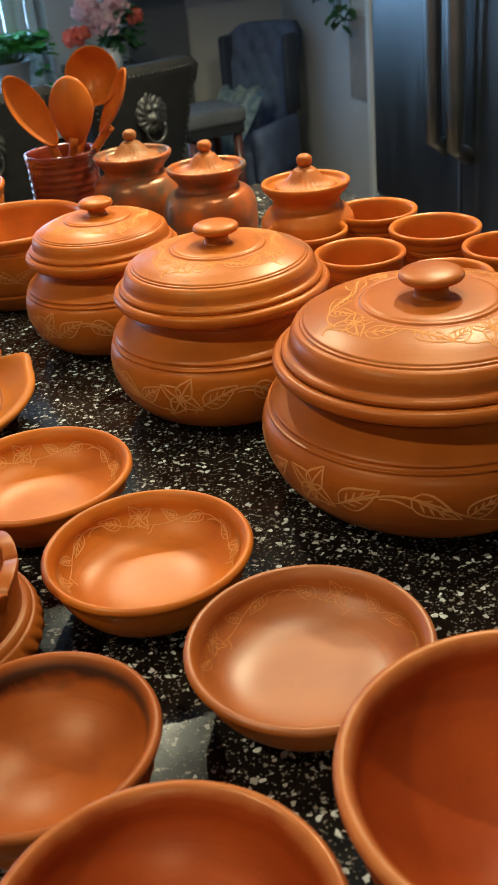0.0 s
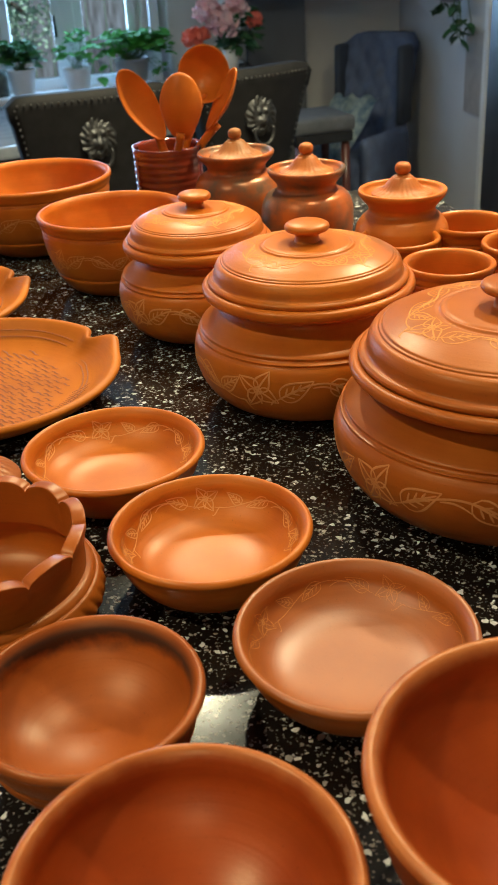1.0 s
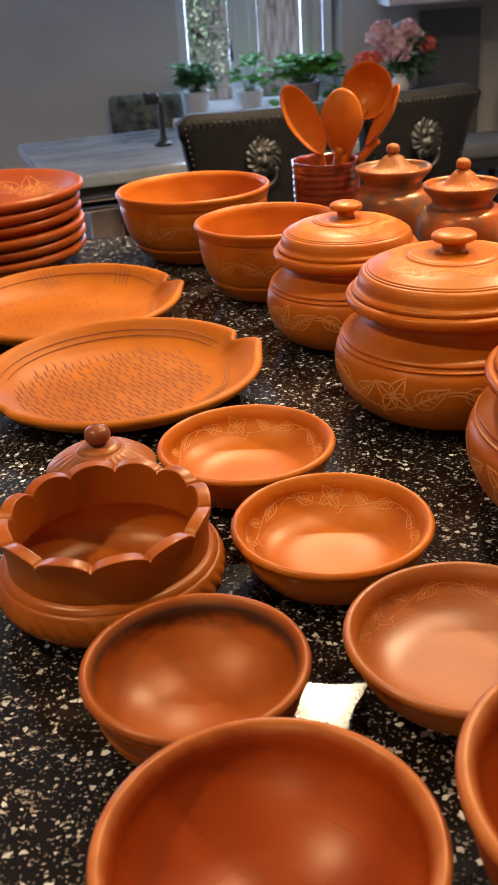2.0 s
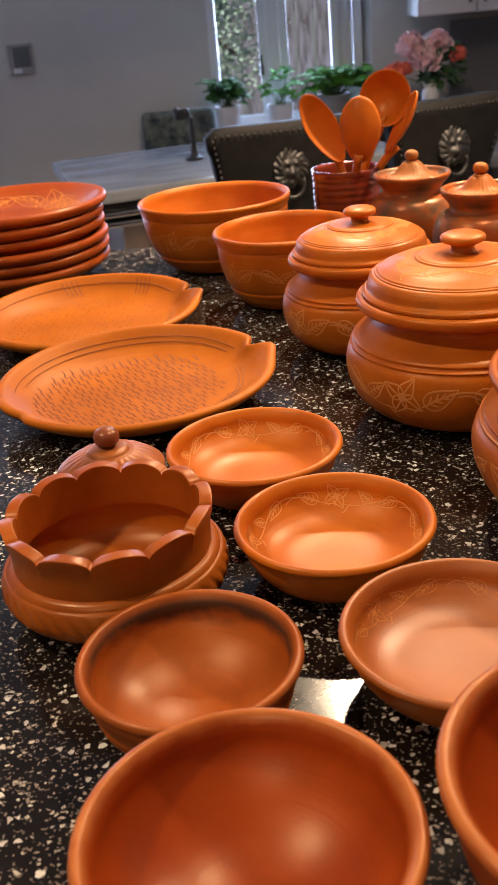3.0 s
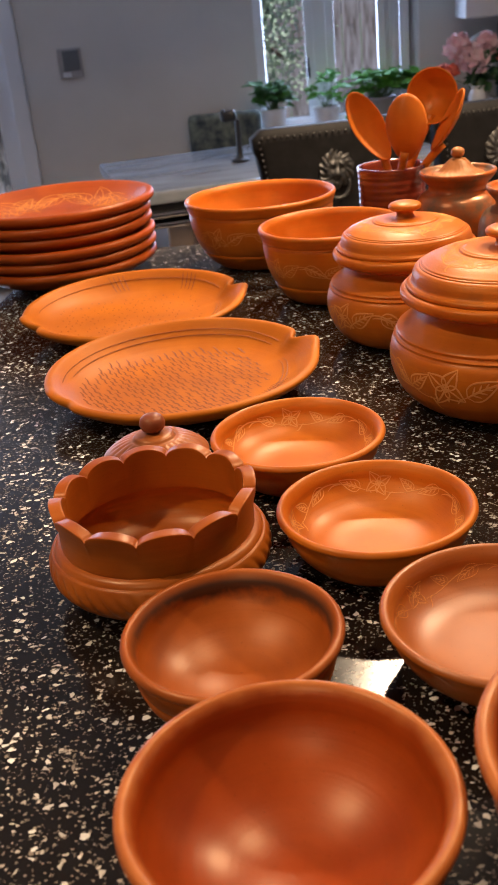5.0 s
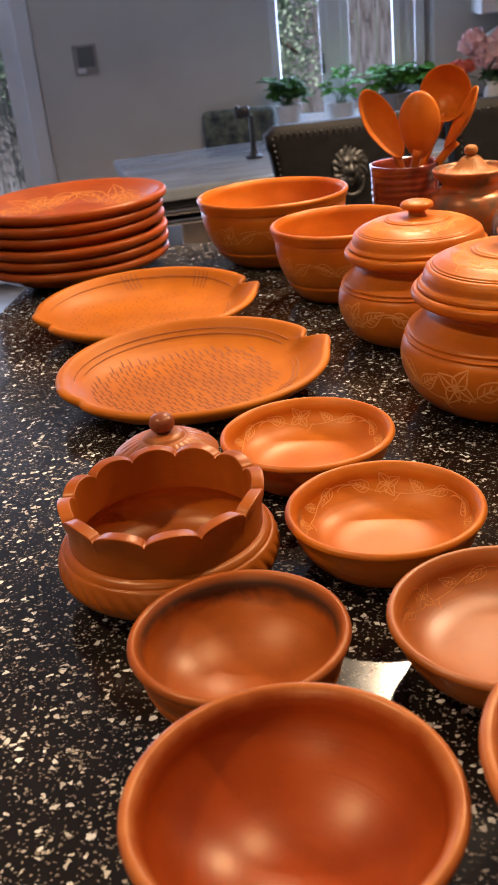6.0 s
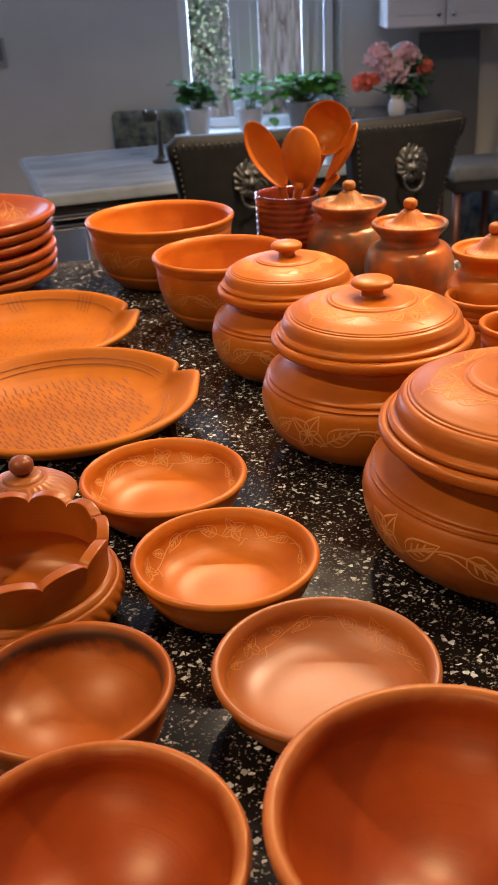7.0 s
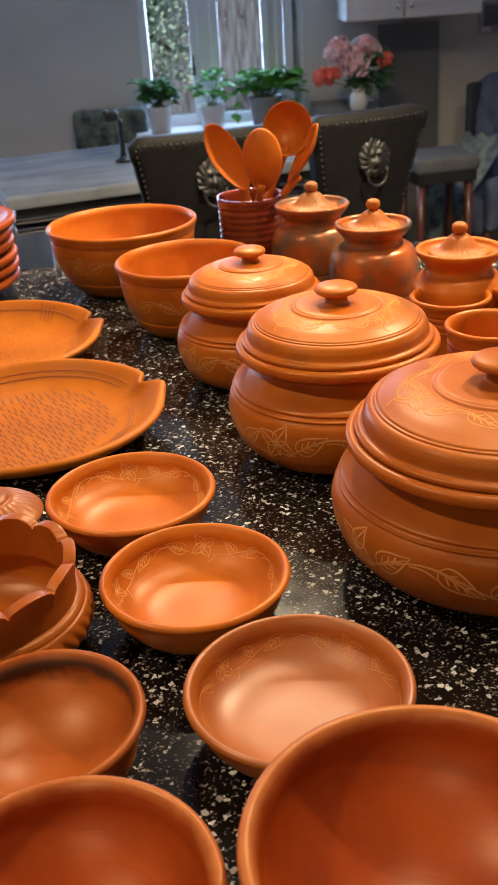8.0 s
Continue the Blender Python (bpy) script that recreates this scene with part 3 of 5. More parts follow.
def lidded_pot(x, y, R, HF, RB, HB, HK, RK, mat, label, turn=0, lid_mat=None):
    """Round cooking pot: belly RB at height HB, collar R at HF, lid with a knob RK at HK."""
    top = thing("lidded_pot", label, "pot", on_top(x, y, turn), "lidded cooking pots")
    neck = R * 0.80
    foot = RB * 0.52
    up = HF - HB

    def groove(r, z):
        return [(r + 0.0006, z - 0.0026), (r - 0.0018, z), (r + 0.0002, z + 0.0026)]

    P = [(0, 0.002), (foot * 0.9, 0.001), (foot, 0.002), (RB * 0.78, HB * 0.16), (RB * 0.92, HB * 0.44), (RB * 0.985, HB * 0.78), (RB, HB * 1.05), (RB * 0.985, HB + up * 0.20)]
    P += groove(RB * 0.962, HB + up * 0.30) + groove(RB * 0.940, HB + up * 0.375)
    P += [(RB * 0.905, HB + up * 0.46), ((RB * 0.86 + neck) / 2, HB + up * 0.58), (neck * 1.005, HB + up * 0.70), (neck, HB + up * 0.78), (neck * 1.04, HF - 0.020), (R * 0.93, HF - 0.0155), (R * 0.995, HF - 0.011), (R + 0.001, HF - 0.006), (R, HF - 0.001), (R - 0.004, HF + 0.0015), (R - 0.010, HF + 0.001),
          (R * 0.88, HF - 0.006), (neck * 0.94, HF - 0.016), (neck * 0.93, HB + up * 0.7), (RB * 0.90, HB * 1.2), (RB * 0.9, HB * 0.7), (foot, 0.012), (0, 0.010)]
    part("body", lathe(P), mat, top)
    part("body_carving", carve(P, HB * 0.46, HB + up * 0.26, repeats=5, width=0.0024, scale=1.0), CARVED, top, "pale engraved flowers, vine and leaves")
    d = HK - HF                        # rise of the lid up to the knob's middle
    rl = R * 0.942
    lid_top = HF + d * 0.66
    Q = [(0, HF - 0.004), (rl * 0.8, HF - 0.004), (rl * 0.93, HF - 0.003), (rl - 0.001, HF), (rl + 0.001, HF + 0.0055), (rl - 0.003, HF + 0.0085), (rl * 0.955, HF + 0.0085), (rl * 0.945, HF + 0.012),
         (rl * 0.94, HF + d * 0.28), (rl * 0.915, HF + d * 0.385), (rl * 0.885, HF + d * 0.42), (rl * 0.868, HF + d * 0.415), (rl * 0.866, HF + d * 0.445), (rl * 0.848, HF + d * 0.45), (rl * 0.842, HF + d * 0.475), (rl * 0.82, HF + d * 0.49),
         (rl * 0.70, HF + d * 0.585), (rl * 0.50, lid_top), (rl * 0.475, lid_top - 0.0012), (rl * 0.46, lid_top + 0.0018), (rl * 0.44, lid_top + 0.001), (rl * 0.42, lid_top + 0.003),
         (rl * 0.25, lid_top + 0.0035), (0, lid_top + 0.004)]
    lid = part("lid", lathe(Q), lid_mat or mat, top, "domed clay lid with turned rings")
    part("lid_carving", carve(Q, HF + d * 0.50, lid_top - 0.0005, repeats=4, width=0.0018, start=0.4, scale=0.95), CARVED, lid, "pale engraved leaves on the lid")
    k0 = lid_top + 0.002
    K = [(RK * 0.66, k0), (RK * 0.56, k0 + 0.002), (RK * 0.52, k0 + (HK - k0) * 0.45), (RK * 0.62, k0 + (HK - k0) * 0.66), (RK * 0.95, HK - 0.005), (RK * 1.04, HK - 0.001), (RK * 0.97, HK + 0.0035), (RK * 0.6, HK + 0.0065), (0, HK + 0.0075)]
    part("knob", lathe(K, 48), mat, lid, "round clay knob")
    return top


lidded_pot(-0.049, 0.982, 0.106, 0.139, 0.119, 0.062, 0.197, 0.023, CLAY, "small lidded orange clay pot with engraved vine", 10)
lidded_pot(0.103, 0.747, 0.127, 0.150, 0.1425, 0.066, 0.213, 0.026, CLAY, "medium lidded orange clay pot with engraved vine", 28, CLAY_LID)
lidded_pot(0.290, 0.498, 0.153, 0.149, 0.1695, 0.073, 0.218, 0.030, CLAY_POT, "large lidded brown clay pot with engraved vine", 0)


def scalloped_pot(x, y):
    top = thing("scalloped_pot", "wide clay pot with scalloped rim and twisted rope band", "pot", on_top(x, y, 12))
    body = [(0, 0.003), (0.052, 0.002), (0.058, 0.001), (0.078, 0.009), (0.094, 0.020), (0.1015, 0.030), (0.1020, 0.040), (0.0995, 0.0485), (0.0975, 0.0515), (0.0955, 0.0510), (0.0950, 0.0535), (0.0925, 0.0565), (0.0885, 0.0580),
            (0.0860, 0.0585), (0.0820, 0.0580), (0.090, 0.043), (0.085, 0.022), (0.06, 0.010), (0, 0.009)]
    rim = [(0.0822, 0.0560), (0.0884, 0.0560), (0.0885, 0.061), (0.0885, 0.074), (0.0900, 0.086), (0.0925, 0.0955), (0.0928, 0.0982), (0.0926, 0.0987), (0.0918, 0.0990), (0.0850, 0.0990), (0.0822, 0.0990), (0.0814, 0.0987), (0.0812, 0.0980), (0.0812, 0.092), (0.0812, 0.080), (0.0815, 0.062), (0.0822, 0.0560)]

    def rope(r, z, a, t):
        if 0.006 < z < 0.0495 and t < 0.55:
            k = math.sin(math.pi * (z - 0.006) / 0.0435)
            r += 0.0022 * min(1, 2.5 * k) * (abs(math.sin(21 * a + 150 * z)) ** 0.6 - 0.75)
        return r, z

    def petals(r, z, a, t):
        k = max(0, (z - 0.060) / 0.039)
        q = abs(math.sin(6 * a))
        z -= 0.0092 * k * (1 - q ** 0.50)
        r += 0.0008 * k * (q - 0.6)
        return r, z

    part("body", lathe(body, 340, 2, rope), CLAY_SCALLOP, top, "round body with twisted rope band")
    part("scalloped_rim", lathe(rim, 384, 1, petals), CLAY_SCALLOP, top, "upright rim cut in scallops")


scalloped_pot(-0.186, 0.285)


def fish_platter(x, y, turn, label, worn=False):
    """Round platter shaped as a fish: notched rim at mouth and tail, scales cut into the floor."""
    top = thing("fish_platter", label, "platter", on_top(x, y, turn), "fish platters")
    R, H = 0.187, 0.048
    P = [(0, 0.004), (0.085, 0.003), (0.092, 0.0), (0.100, 0.001), (0.130, 0.010), (0.160, 0.024), (0.178, 0.035), (0.186, 0.042), (R, 0.046), (R - 0.003, 0.049), (R - 0.009, 0.0495), (R - 0.014, 0.047),
         (R - 0.024, 0.0385), (R - 0.038, 0.0285), (0.130, 0.0215), (0.105, 0.0175), (0.07, 0.016), (0, 0.0155)]

    def dent(a, at, width):
        d = (a - at + math.pi) % (2 * math.pi) - math.pi
        return math.exp(-(d / width) ** 2), d

    def bend(r, z, a, t):
        k = max(0, (r - 0.11) / (R - 0.11))
        for at, deep in ((0.66, 1.0), (4.02, 0.45 if not worn else 0.85)):
            g, d = dent(a, at, 0.075)
            r -= 0.017 * deep * g * k * k
            z -= 0.004 * deep * g * k
            g2, d2 = dent(a, at - 0.20, 0.11)
            r += 0.006 * deep * g2 * k
            z += 0.007 * deep * g2 * k * k
        c = math.cos(a - 1.87)
        r *= 1 - 0.115 * c * c * (0.35 + 0.65 * k)
        z += 0.010 * c * k
        return r, z

    part("dish", lathe(P, 192, 2, bend), CLAY_PALE, top)
    # scale marks: short waved cuts in rows
    bm = bmesh.new()
    rng = random.Random(5)
    fl = rounded(P, 2)
    half = sorted([(p[0], p[1]) for i, p in enumerate(fl) if i > len(fl) * 0.55], key=lambda p: p[0])
    FR, FZ = [p[0] for p in half], [p[1] for p in half]

    def groove(line, w):
        ring = None
        for i, (px, py) in enumerate(line):
            r, a = math.hypot(px, py), math.atan2(py, px) % (2 * math.pi)
            rr, z = bend(r, float(np.interp(r, FR, FZ)), a, 1)
            z += 0.0005
            px, py = px * rr / r, py * rr / r
            qx, qy = line[min(i + 1, len(line) - 1)]
            ox, oy = line[max(i - 1, 0)]
            dx, dy = qx - ox, qy - oy
            l = math.hypot(dx, dy) or 1
            ww = w * (0.4 + 0.6 * math.sin(math.pi * (i + 0.5) / len(line)))
            now = [bm.verts.new((px - dy / l * ww, py + dx / l * ww, z)), bm.verts.new((px + dy / l * ww, py - dx / l * ww, z))]
            if ring:
                bm.faces.new((ring[0], now[0], now[1], ring[1]))
            ring = now

    ca, sa = math.cos(0.26), math.sin(0.26)
    for i in range(-14, 12):
        for j in range(-9, 10):
            px, py = i * 0.0112 + rng.uniform(-0.0018, 0.0018), j * 0.0158 + (i % 3) * 0.0050 + rng.uniform(-0.0022, 0.0022)
            if not 0.001 < math.hypot(px * 0.97, py * 1.10) < 0.138 or px > 0.118 - 0.35 * abs(py) or rng.random() < (0.35 if worn else 0.06):
                continue
            line, long = [], (0.0048 if worn else 0.0195) * rng.uniform(0.80, 1.12)
            for t in np.linspace(-0.5, 0.5, 9):
                lx = px + 0.0010 * math.sin(2 * math.pi * t * 1.1) - 0.60 * long * t
                ly = py + long * t
                line.append((ca * lx - sa * ly, sa * lx + ca * ly))
            groove(line, 0.0013 if not worn else 0.0008)
    for k in range(2):                                   # gill lines by the mouth
        groove([((0.136 + 0.006 * k) * math.cos(0.40 + a), (0.136 + 0.006 * k) * math.sin(0.40 + a)) for a in np.linspace(-0.75, 0.16, 18)], 0.0009)
    for r, a0, a1 in ((0.163, 0.82, 3.5), (0.155, 0.86, 3.3))[:1 if worn else 2]:      # back lines under the rim
        groove([((r - 0.010 * max(0, 1.2 - a)) * math.cos(a), (r - 0.010 * max(0, 1.2 - a)) * math.sin(a)) for a in np.linspace(a0, a1, 60)], 0.0012)
    if not worn:
        for k in range(30):                              # waved cuts along the lower side
            a = 4.25 + k * 0.066
            groove([((0.128 + 0.020 * t) * math.cos(a + 0.11 * t + 0.012 * math.sin(6 * t)), (0.128 + 0.020 * t) * math.sin(a + 0.11 * t + 0.012 * math.sin(6 * t))) for t in np.linspace(0, 1, 6)], 0.0008)
    else:
        for a0 in (1.25, 2.15):                          # fin strokes on the rim
            for k in range(4):
                a = a0 + 0.055 * k
                groove([((0.142 + 0.030 * t) * math.cos(a + 0.05 * t), (0.142 + 0.030 * t) * math.sin(a + 0.05 * t)) for t in np.linspace(0, 1, 5)], 0.0009)
    part("scale_pattern", bm, CUT, top, "rows of short waved cuts like fish scales")
    return top


fish_platter(-0.322, 0.735, 0, "round orange clay platter shaped as a fish, cut scales")
fish_platter(-0.508, 1.022, -7, "round orange clay platter shaped as a fish, faint dotted scales", True)


def plates():
    R = 0.190
    P = [(0, 0.003), (0.085, 0.002), (0.092, 0.0), (0.098, 0.001), (0.130, 0.008), (0.163, 0.021), (R - 0.006, 0.0335), (R - 0.001, 0.038), (R, 0.043), (R - 0.002, 0.0485), (R - 0.008, 0.0505), (R - 0.014, 0.049), (0.155, 0.0365), (0.125, 0.0235), (0.095, 0.0155), (0, 0.0125)]
    first = None
    rng = random.Random(3)
    for i in range(6):
        m = on_top(-0.790 + rng.uniform(-0.006, 0.006), 1.350 + rng.uniform(-0.006, 0.006), i * 50, TOP + 0.001 + i * 0.0222)
        if first is None:
            first = thing("clay_plate", "orange clay plate in a stack of six", "plate", m, "stack of plates")
            part("plate", lathe(P), CLAY_PLATE, first)
        elif i < 5:
            copy_thing(first, m)
        else:
            top = thing("clay_plate", "orange clay plate with engraved leaves topping the stack", "plate", m, "stack of plates")
            part("plate", lathe(P), CLAY_PLATE, top)
            part("carving", carve(P, 0.0140, 0.045, repeats=4, width=0.0018, inner=True, scale=0.9), CARVED, top, "pale engraved leaves")


plates()


def jar(x, y, R, H, RB, mat, lidmat, label, turn=0, lid_r=0.70, knob=0.0118, group="lidded spice jars", bands=True):
    """Small round jar with dished collar and a pointed lid sitting in it."""
    top = thing("lidded_jar", label, "jar", on_top(x, y, turn), group)
    P = [(0, 0.002), (RB * 0.80, 0.001), (RB * 0.84, 0.003), (RB * 0.90, 0.020), (RB * 0.94, 0.044), (RB * 0.915, 0.0465), (RB * 0.95, 0.049), (RB * 0.925, 0.0525), (RB * 0.965, 0.056), (RB * 0.99, 0.072), (RB, 0.092),
         (RB * 0.985, 0.106), (RB * 0.93, H - 0.050), (RB * 0.83, H - 0.040), (R * 0.79, H - 0.036), (R * 0.755, H - 0.031), (R * 0.77, H - 0.024), (R * 0.90, H - 0.015), (R * 0.99, H - 0.008), (R * 1.01, H - 0.002), (R - 0.002, H + 0.001), (R - 0.007, H - 0.001), (R * 0.86, H - 0.007), (R * 0.70, H - 0.013),
         (R * 0.64, H - 0.03), (RB * 0.85, 0.09), (RB * 0.7, 0.012), (0, 0.010)]
    part("body", lathe(P, 72), mat, top)
    if bands:
        bm = bmesh.new()
        for k in range(44):
            a = 2 * math.pi * k / 44
            tube(bm, [((RB * 0.845) * math.cos(a), (RB * 0.845) * math.sin(a), 0.006), ((RB * 0.928) * math.cos(a + 0.02), (RB * 0.928) * math.sin(a + 0.02), 0.042)], 0.0016, 5)
        part("fluting", bm, mat, top, "upright ribs round the foot")
    r = R * lid_r
    Q = [(0, H - 0.012), (r * 0.96, H - 0.012), (r, H - 0.009), (r * 0.98, H - 0.006), (r * 0.90, H - 0.004), (r * 0.74, H - 0.002), (r * 0.60, H + 0.003), (r * 0.46, H + 0.011), (r * 0.34, H + 0.0175), (r * 0.30, H + 0.0175), (r * 0.26, H + 0.0205), (0, H + 0.021)]

    def ribs(rr, z, a, t):
        k = max(0, min(1, (rr / r - 0.3) / 0.4)) * max(0, min(1, (0.98 - rr / r) / 0.15))
        return rr, z + 0.00075 * k * (abs(math.sin(13 * a)) - 0.5)

    lid = part("lid", lathe(Q, 156, 2, ribs), lidmat, top, "pointed ribbed clay lid")
    z0 = H + 0.0205
    K = [(knob * 0.75, z0 - 0.003), (knob * 0.55, z0 + 0.001), (knob * 0.95, z0 + 0.004), (knob * 1.05, z0 + 0.009), (knob * 0.95, z0 + 0.015), (knob * 0.5, z0 + 0.0185), (0, z0 + 0.019)]
    part("knob", lathe(K, 36), lidmat, lid, "small ball knob")
    return top


jar(-0.009, 1.402, 0.069, 0.172, 0.079, CLAY_SMOKED, CLAY_JAR_BROWN, "smoke-darkened brown clay jar with lid", 0)
jar(0.114, 1.255, 0.065, 0.170, 0.078, CLAY_SMOKED, CLAY_JAR_LID, "smoke-darkened clay jar with orange lid", 40)
jar(0.256, 1.112, 0.067, 0.163, 0.072, CLAY_STAINED, CLAY_JAR_LID, "orange clay jar with lid and grey smoke stain", 80)


def squat_jar(x, y):
    top = thing("squat_jar", "small brown clay jar with ribbed lid and ball knob", "jar", on_top(x, y))
    P = [(0, 0.002), (0.034, 0.001), (0.038, 0.003), (0.048, 0.015), (0.052, 0.026), (0.049, 0.037), (0.045, 0.042), (0.050, 0.046), (0.050, 0.049), (0.044, 0.050), (0.040, 0.046), (0.044, 0.028), (0.03, 0.010), (0, 0.009)]
    part("body", lathe(P, 72), CLAY_POT, top)
    Q = [(0, 0.048), (0.050, 0.0485), (0.0575, 0.050), (0.0575, 0.053), (0.052, 0.058), (0.039, 0.066), (0.027, 0.071), (0.023, 0.0705), (0.021, 0.0745), (0.014, 0.0765), (0, 0.077)]

    def ribs(rr, z, a, t):
        k = max(0, min(1, (rr - 0.026) / 0.008)) * max(0, min(1, (0.050 - rr) / 0.006))
        return rr, z + 0.0011 * k * (abs(math.sin(14 * a)) - 0.5)

    lid = part("lid", lathe(Q, 168, 2, ribs), CLAY_SQUAT, top, "ribbed clay lid")
    K = [(0.008, 0.074), (0.007, 0.078), (0.0120, 0.0805), (0.0142, 0.0865), (0.0125, 0.0935), (0.006, 0.0975), (0, 0.098)]
    part("knob", lathe(K, 36), CLAY_KNOB, lid, "dark ball knob")


squat_jar(-0.250, 0.448)


def cup(x, y, R, H, label):
    top = thing("clay_cup", label, "cup", on_top(x, y, random.Random(int(x * 1000)).uniform(0, 360)), "clay cups")
    b = R * 0.80
    P = [(0, 0.003), (b * 0.9, 0.002), (b, 0.001), (b + 0.002, 0.006)]
    for t in (0.15, 0.3, 0.45, 0.55):
        P.append((b + 0.002 + (R - b - 0.006) * t ** 0.8, H * t))
    r6 = b + 0.002 + (R - b - 0.006) * 0.68
    for g in (0.62, 0.72, 0.80):
        P += [(r6 + 0.001, H * g - 0.002), (r6 - 0.0018, H * g), (r6 + 0.001, H * g + 0.002)]
        r6 += 0.0007
    P += [(R - 0.004, H - 0.012), (R, H - 0.007), (R, H - 0.001), (R - 0.004, H + 0.001), (R - 0.009, H - 0.003), (R - 0.011, H * 0.85), (R - 0.012, H * 0.5), (b - 0.004, 0.016), (b * 0.6, 0.009), (0, 0.009)]
    part("cup", lathe(P, 72), CLAY, top)
    return top


for x, y, R in ((0.244, 1.040, 0.061), (0.359, 1.105, 0.065), (0.422, 0.988, 0.066), (0.298, 0.912, 0.063), (0.492, 0.870, 0.063), (0.384, 0.790, 0.060)):
    cup(x, y, R, 0.110, "orange clay cup with turned rings")


def crock(x, y):
    top = thing("utensil_crock", "glossy red-brown glazed crock holding clay spoons", "crock", on_top(x, y))
    R, H = 0.067, 0.172
    P = [(0, 0.003), (R * 0.88, 0.001), (R * 0.93, 0.004)]
    for i in range(12):
        z = 0.012 + i * 0.0125
        P += [(R * (0.945 + 0.003 * i) - 0.0005, z), (R * (0.947 + 0.003 * i) + 0.0006, z + 0.006)]
    P += [(R * 0.985, H - 0.012), (R, H - 0.008), (R, H - 0.001), (R - 0.003, H), (R - 0.007, H - 0.003), (R - 0.008, H * 0.8), (R - 0.010, 0.012), (0, 0.010)]
    part("crock", lathe(P, 96), GLAZE, top)


CROCK = (-0.142, 1.492)
crock(*CROCK)


def spoon(label, base, neck, tip, width, depth, facing, name="clay_spoon", round_head=False):
    """base: foot of the handle; neck: where the head starts; tip: the head's end. facing: the way the hollow looks."""
    base, neck, tip = Vector(base), Vector(neck), Vector(tip)
    z = (tip - neck).normalized()
    f = Vector(facing)
    f = (f - z * f.dot(z)).normalized()
    x = f.cross(z).normalized()
    m = Matrix((x, -f, z)).transposed().to_4x4()
    m.translation = neck
    top = thing(name, label, "spoon", m, "clay spoons")
    L = (tip - neck).length
    bm = bmesh.new()
    nu, nv = 28, 14
    shells = []
    for off in (0.0, 1.0):
        grid = []
        for j in range(nv + 1):
            s = j / nv
            row = []
            for i in range(nu):
                a = 2 * math.pi * i / nu
                ex = width / 2 * math.cos(a) * s
                ez = L / 2 + L / 2 * math.sin(a) * s
                taper = 1.0 if round_head else 0.72 + 0.28 * min(1, (ez / L) / 0.55)
                sag = depth * (1 - s * s)
                th = 0.0045 * (1 - 0.15 * s) * off
                row.append((ex * taper, sag + th, ez))
            grid.append(row)
        shells.append(grid)
    vv = [[[bm.verts.new(p) for p in row] if j else [bm.verts.new(row[0])] * nu for j, row in enumerate(g)] for g in shells]
    for k, g in enumerate(vv):
        for j in range(nv):
            for i in range(nu):
                q = (i + 1) % nu
                quad = [g[j][i], g[j][q], g[j + 1][q], g[j + 1][i]]
                uniq = list(dict.fromkeys(quad))
                bm.faces.new(uniq if k else uniq[::-1])
    for i in range(nu):
        q = (i + 1) % nu
        bm.faces.new((vv[0][nv][i], vv[0][nv][q], vv[1][nv][q], vv[1][nv][i]))
    bmesh.ops.recalc_face_normals(bm, faces=bm.faces[:])
    part("head", bm, CLAY, top, "hollow spoon head")
    inv = m.inverted()
    b = inv @ base
    bm = bmesh.new()
    tube(bm, [(b * (1 - t)) + Vector((0, 0.003 + 0.013 * t ** 5, 0.020 * t)) for t in np.linspace(0, 1, 18)], 0.0062, 14, 1.35)
    part("handle", bm, CLAY, top, "round clay handle")


cx, cy = CROCK
spoon("orange clay serving spoon standing in the crock", (cx + 0.03, cy, TOP + 0.016), (-0.146, 1.487, 1.090), (-0.213, 1.478, 1.218), 0.062, 0.013, (0.25, -1, 0.25))
spoon("orange clay spoon with its back turned outward", (cx - 0.015, cy - 0.02, TOP + 0.016), (-0.107, 1.445, 1.095), (-0.100, 1.425, 1.216), 0.078, 0.020, (0.05, 1, 0.1))
spoon("deep round orange clay ladle standing in the crock", (cx - 0.03, cy + 0.02, TOP + 0.016), (-0.070, 1.500, 1.150), (-0.060, 1.520, 1.250), 0.096, 0.034, (0.05, -1, 0.35), "clay_ladle", True)
spoon("orange clay spoon leaning with its edge outward", (cx - 0.04, cy - 0.01, TOP + 0.016), (-0.066, 1.487, 1.105), (-0.006, 1.487, 1.212), 0.052, 0.014, (-1, -0.45, 0.45))

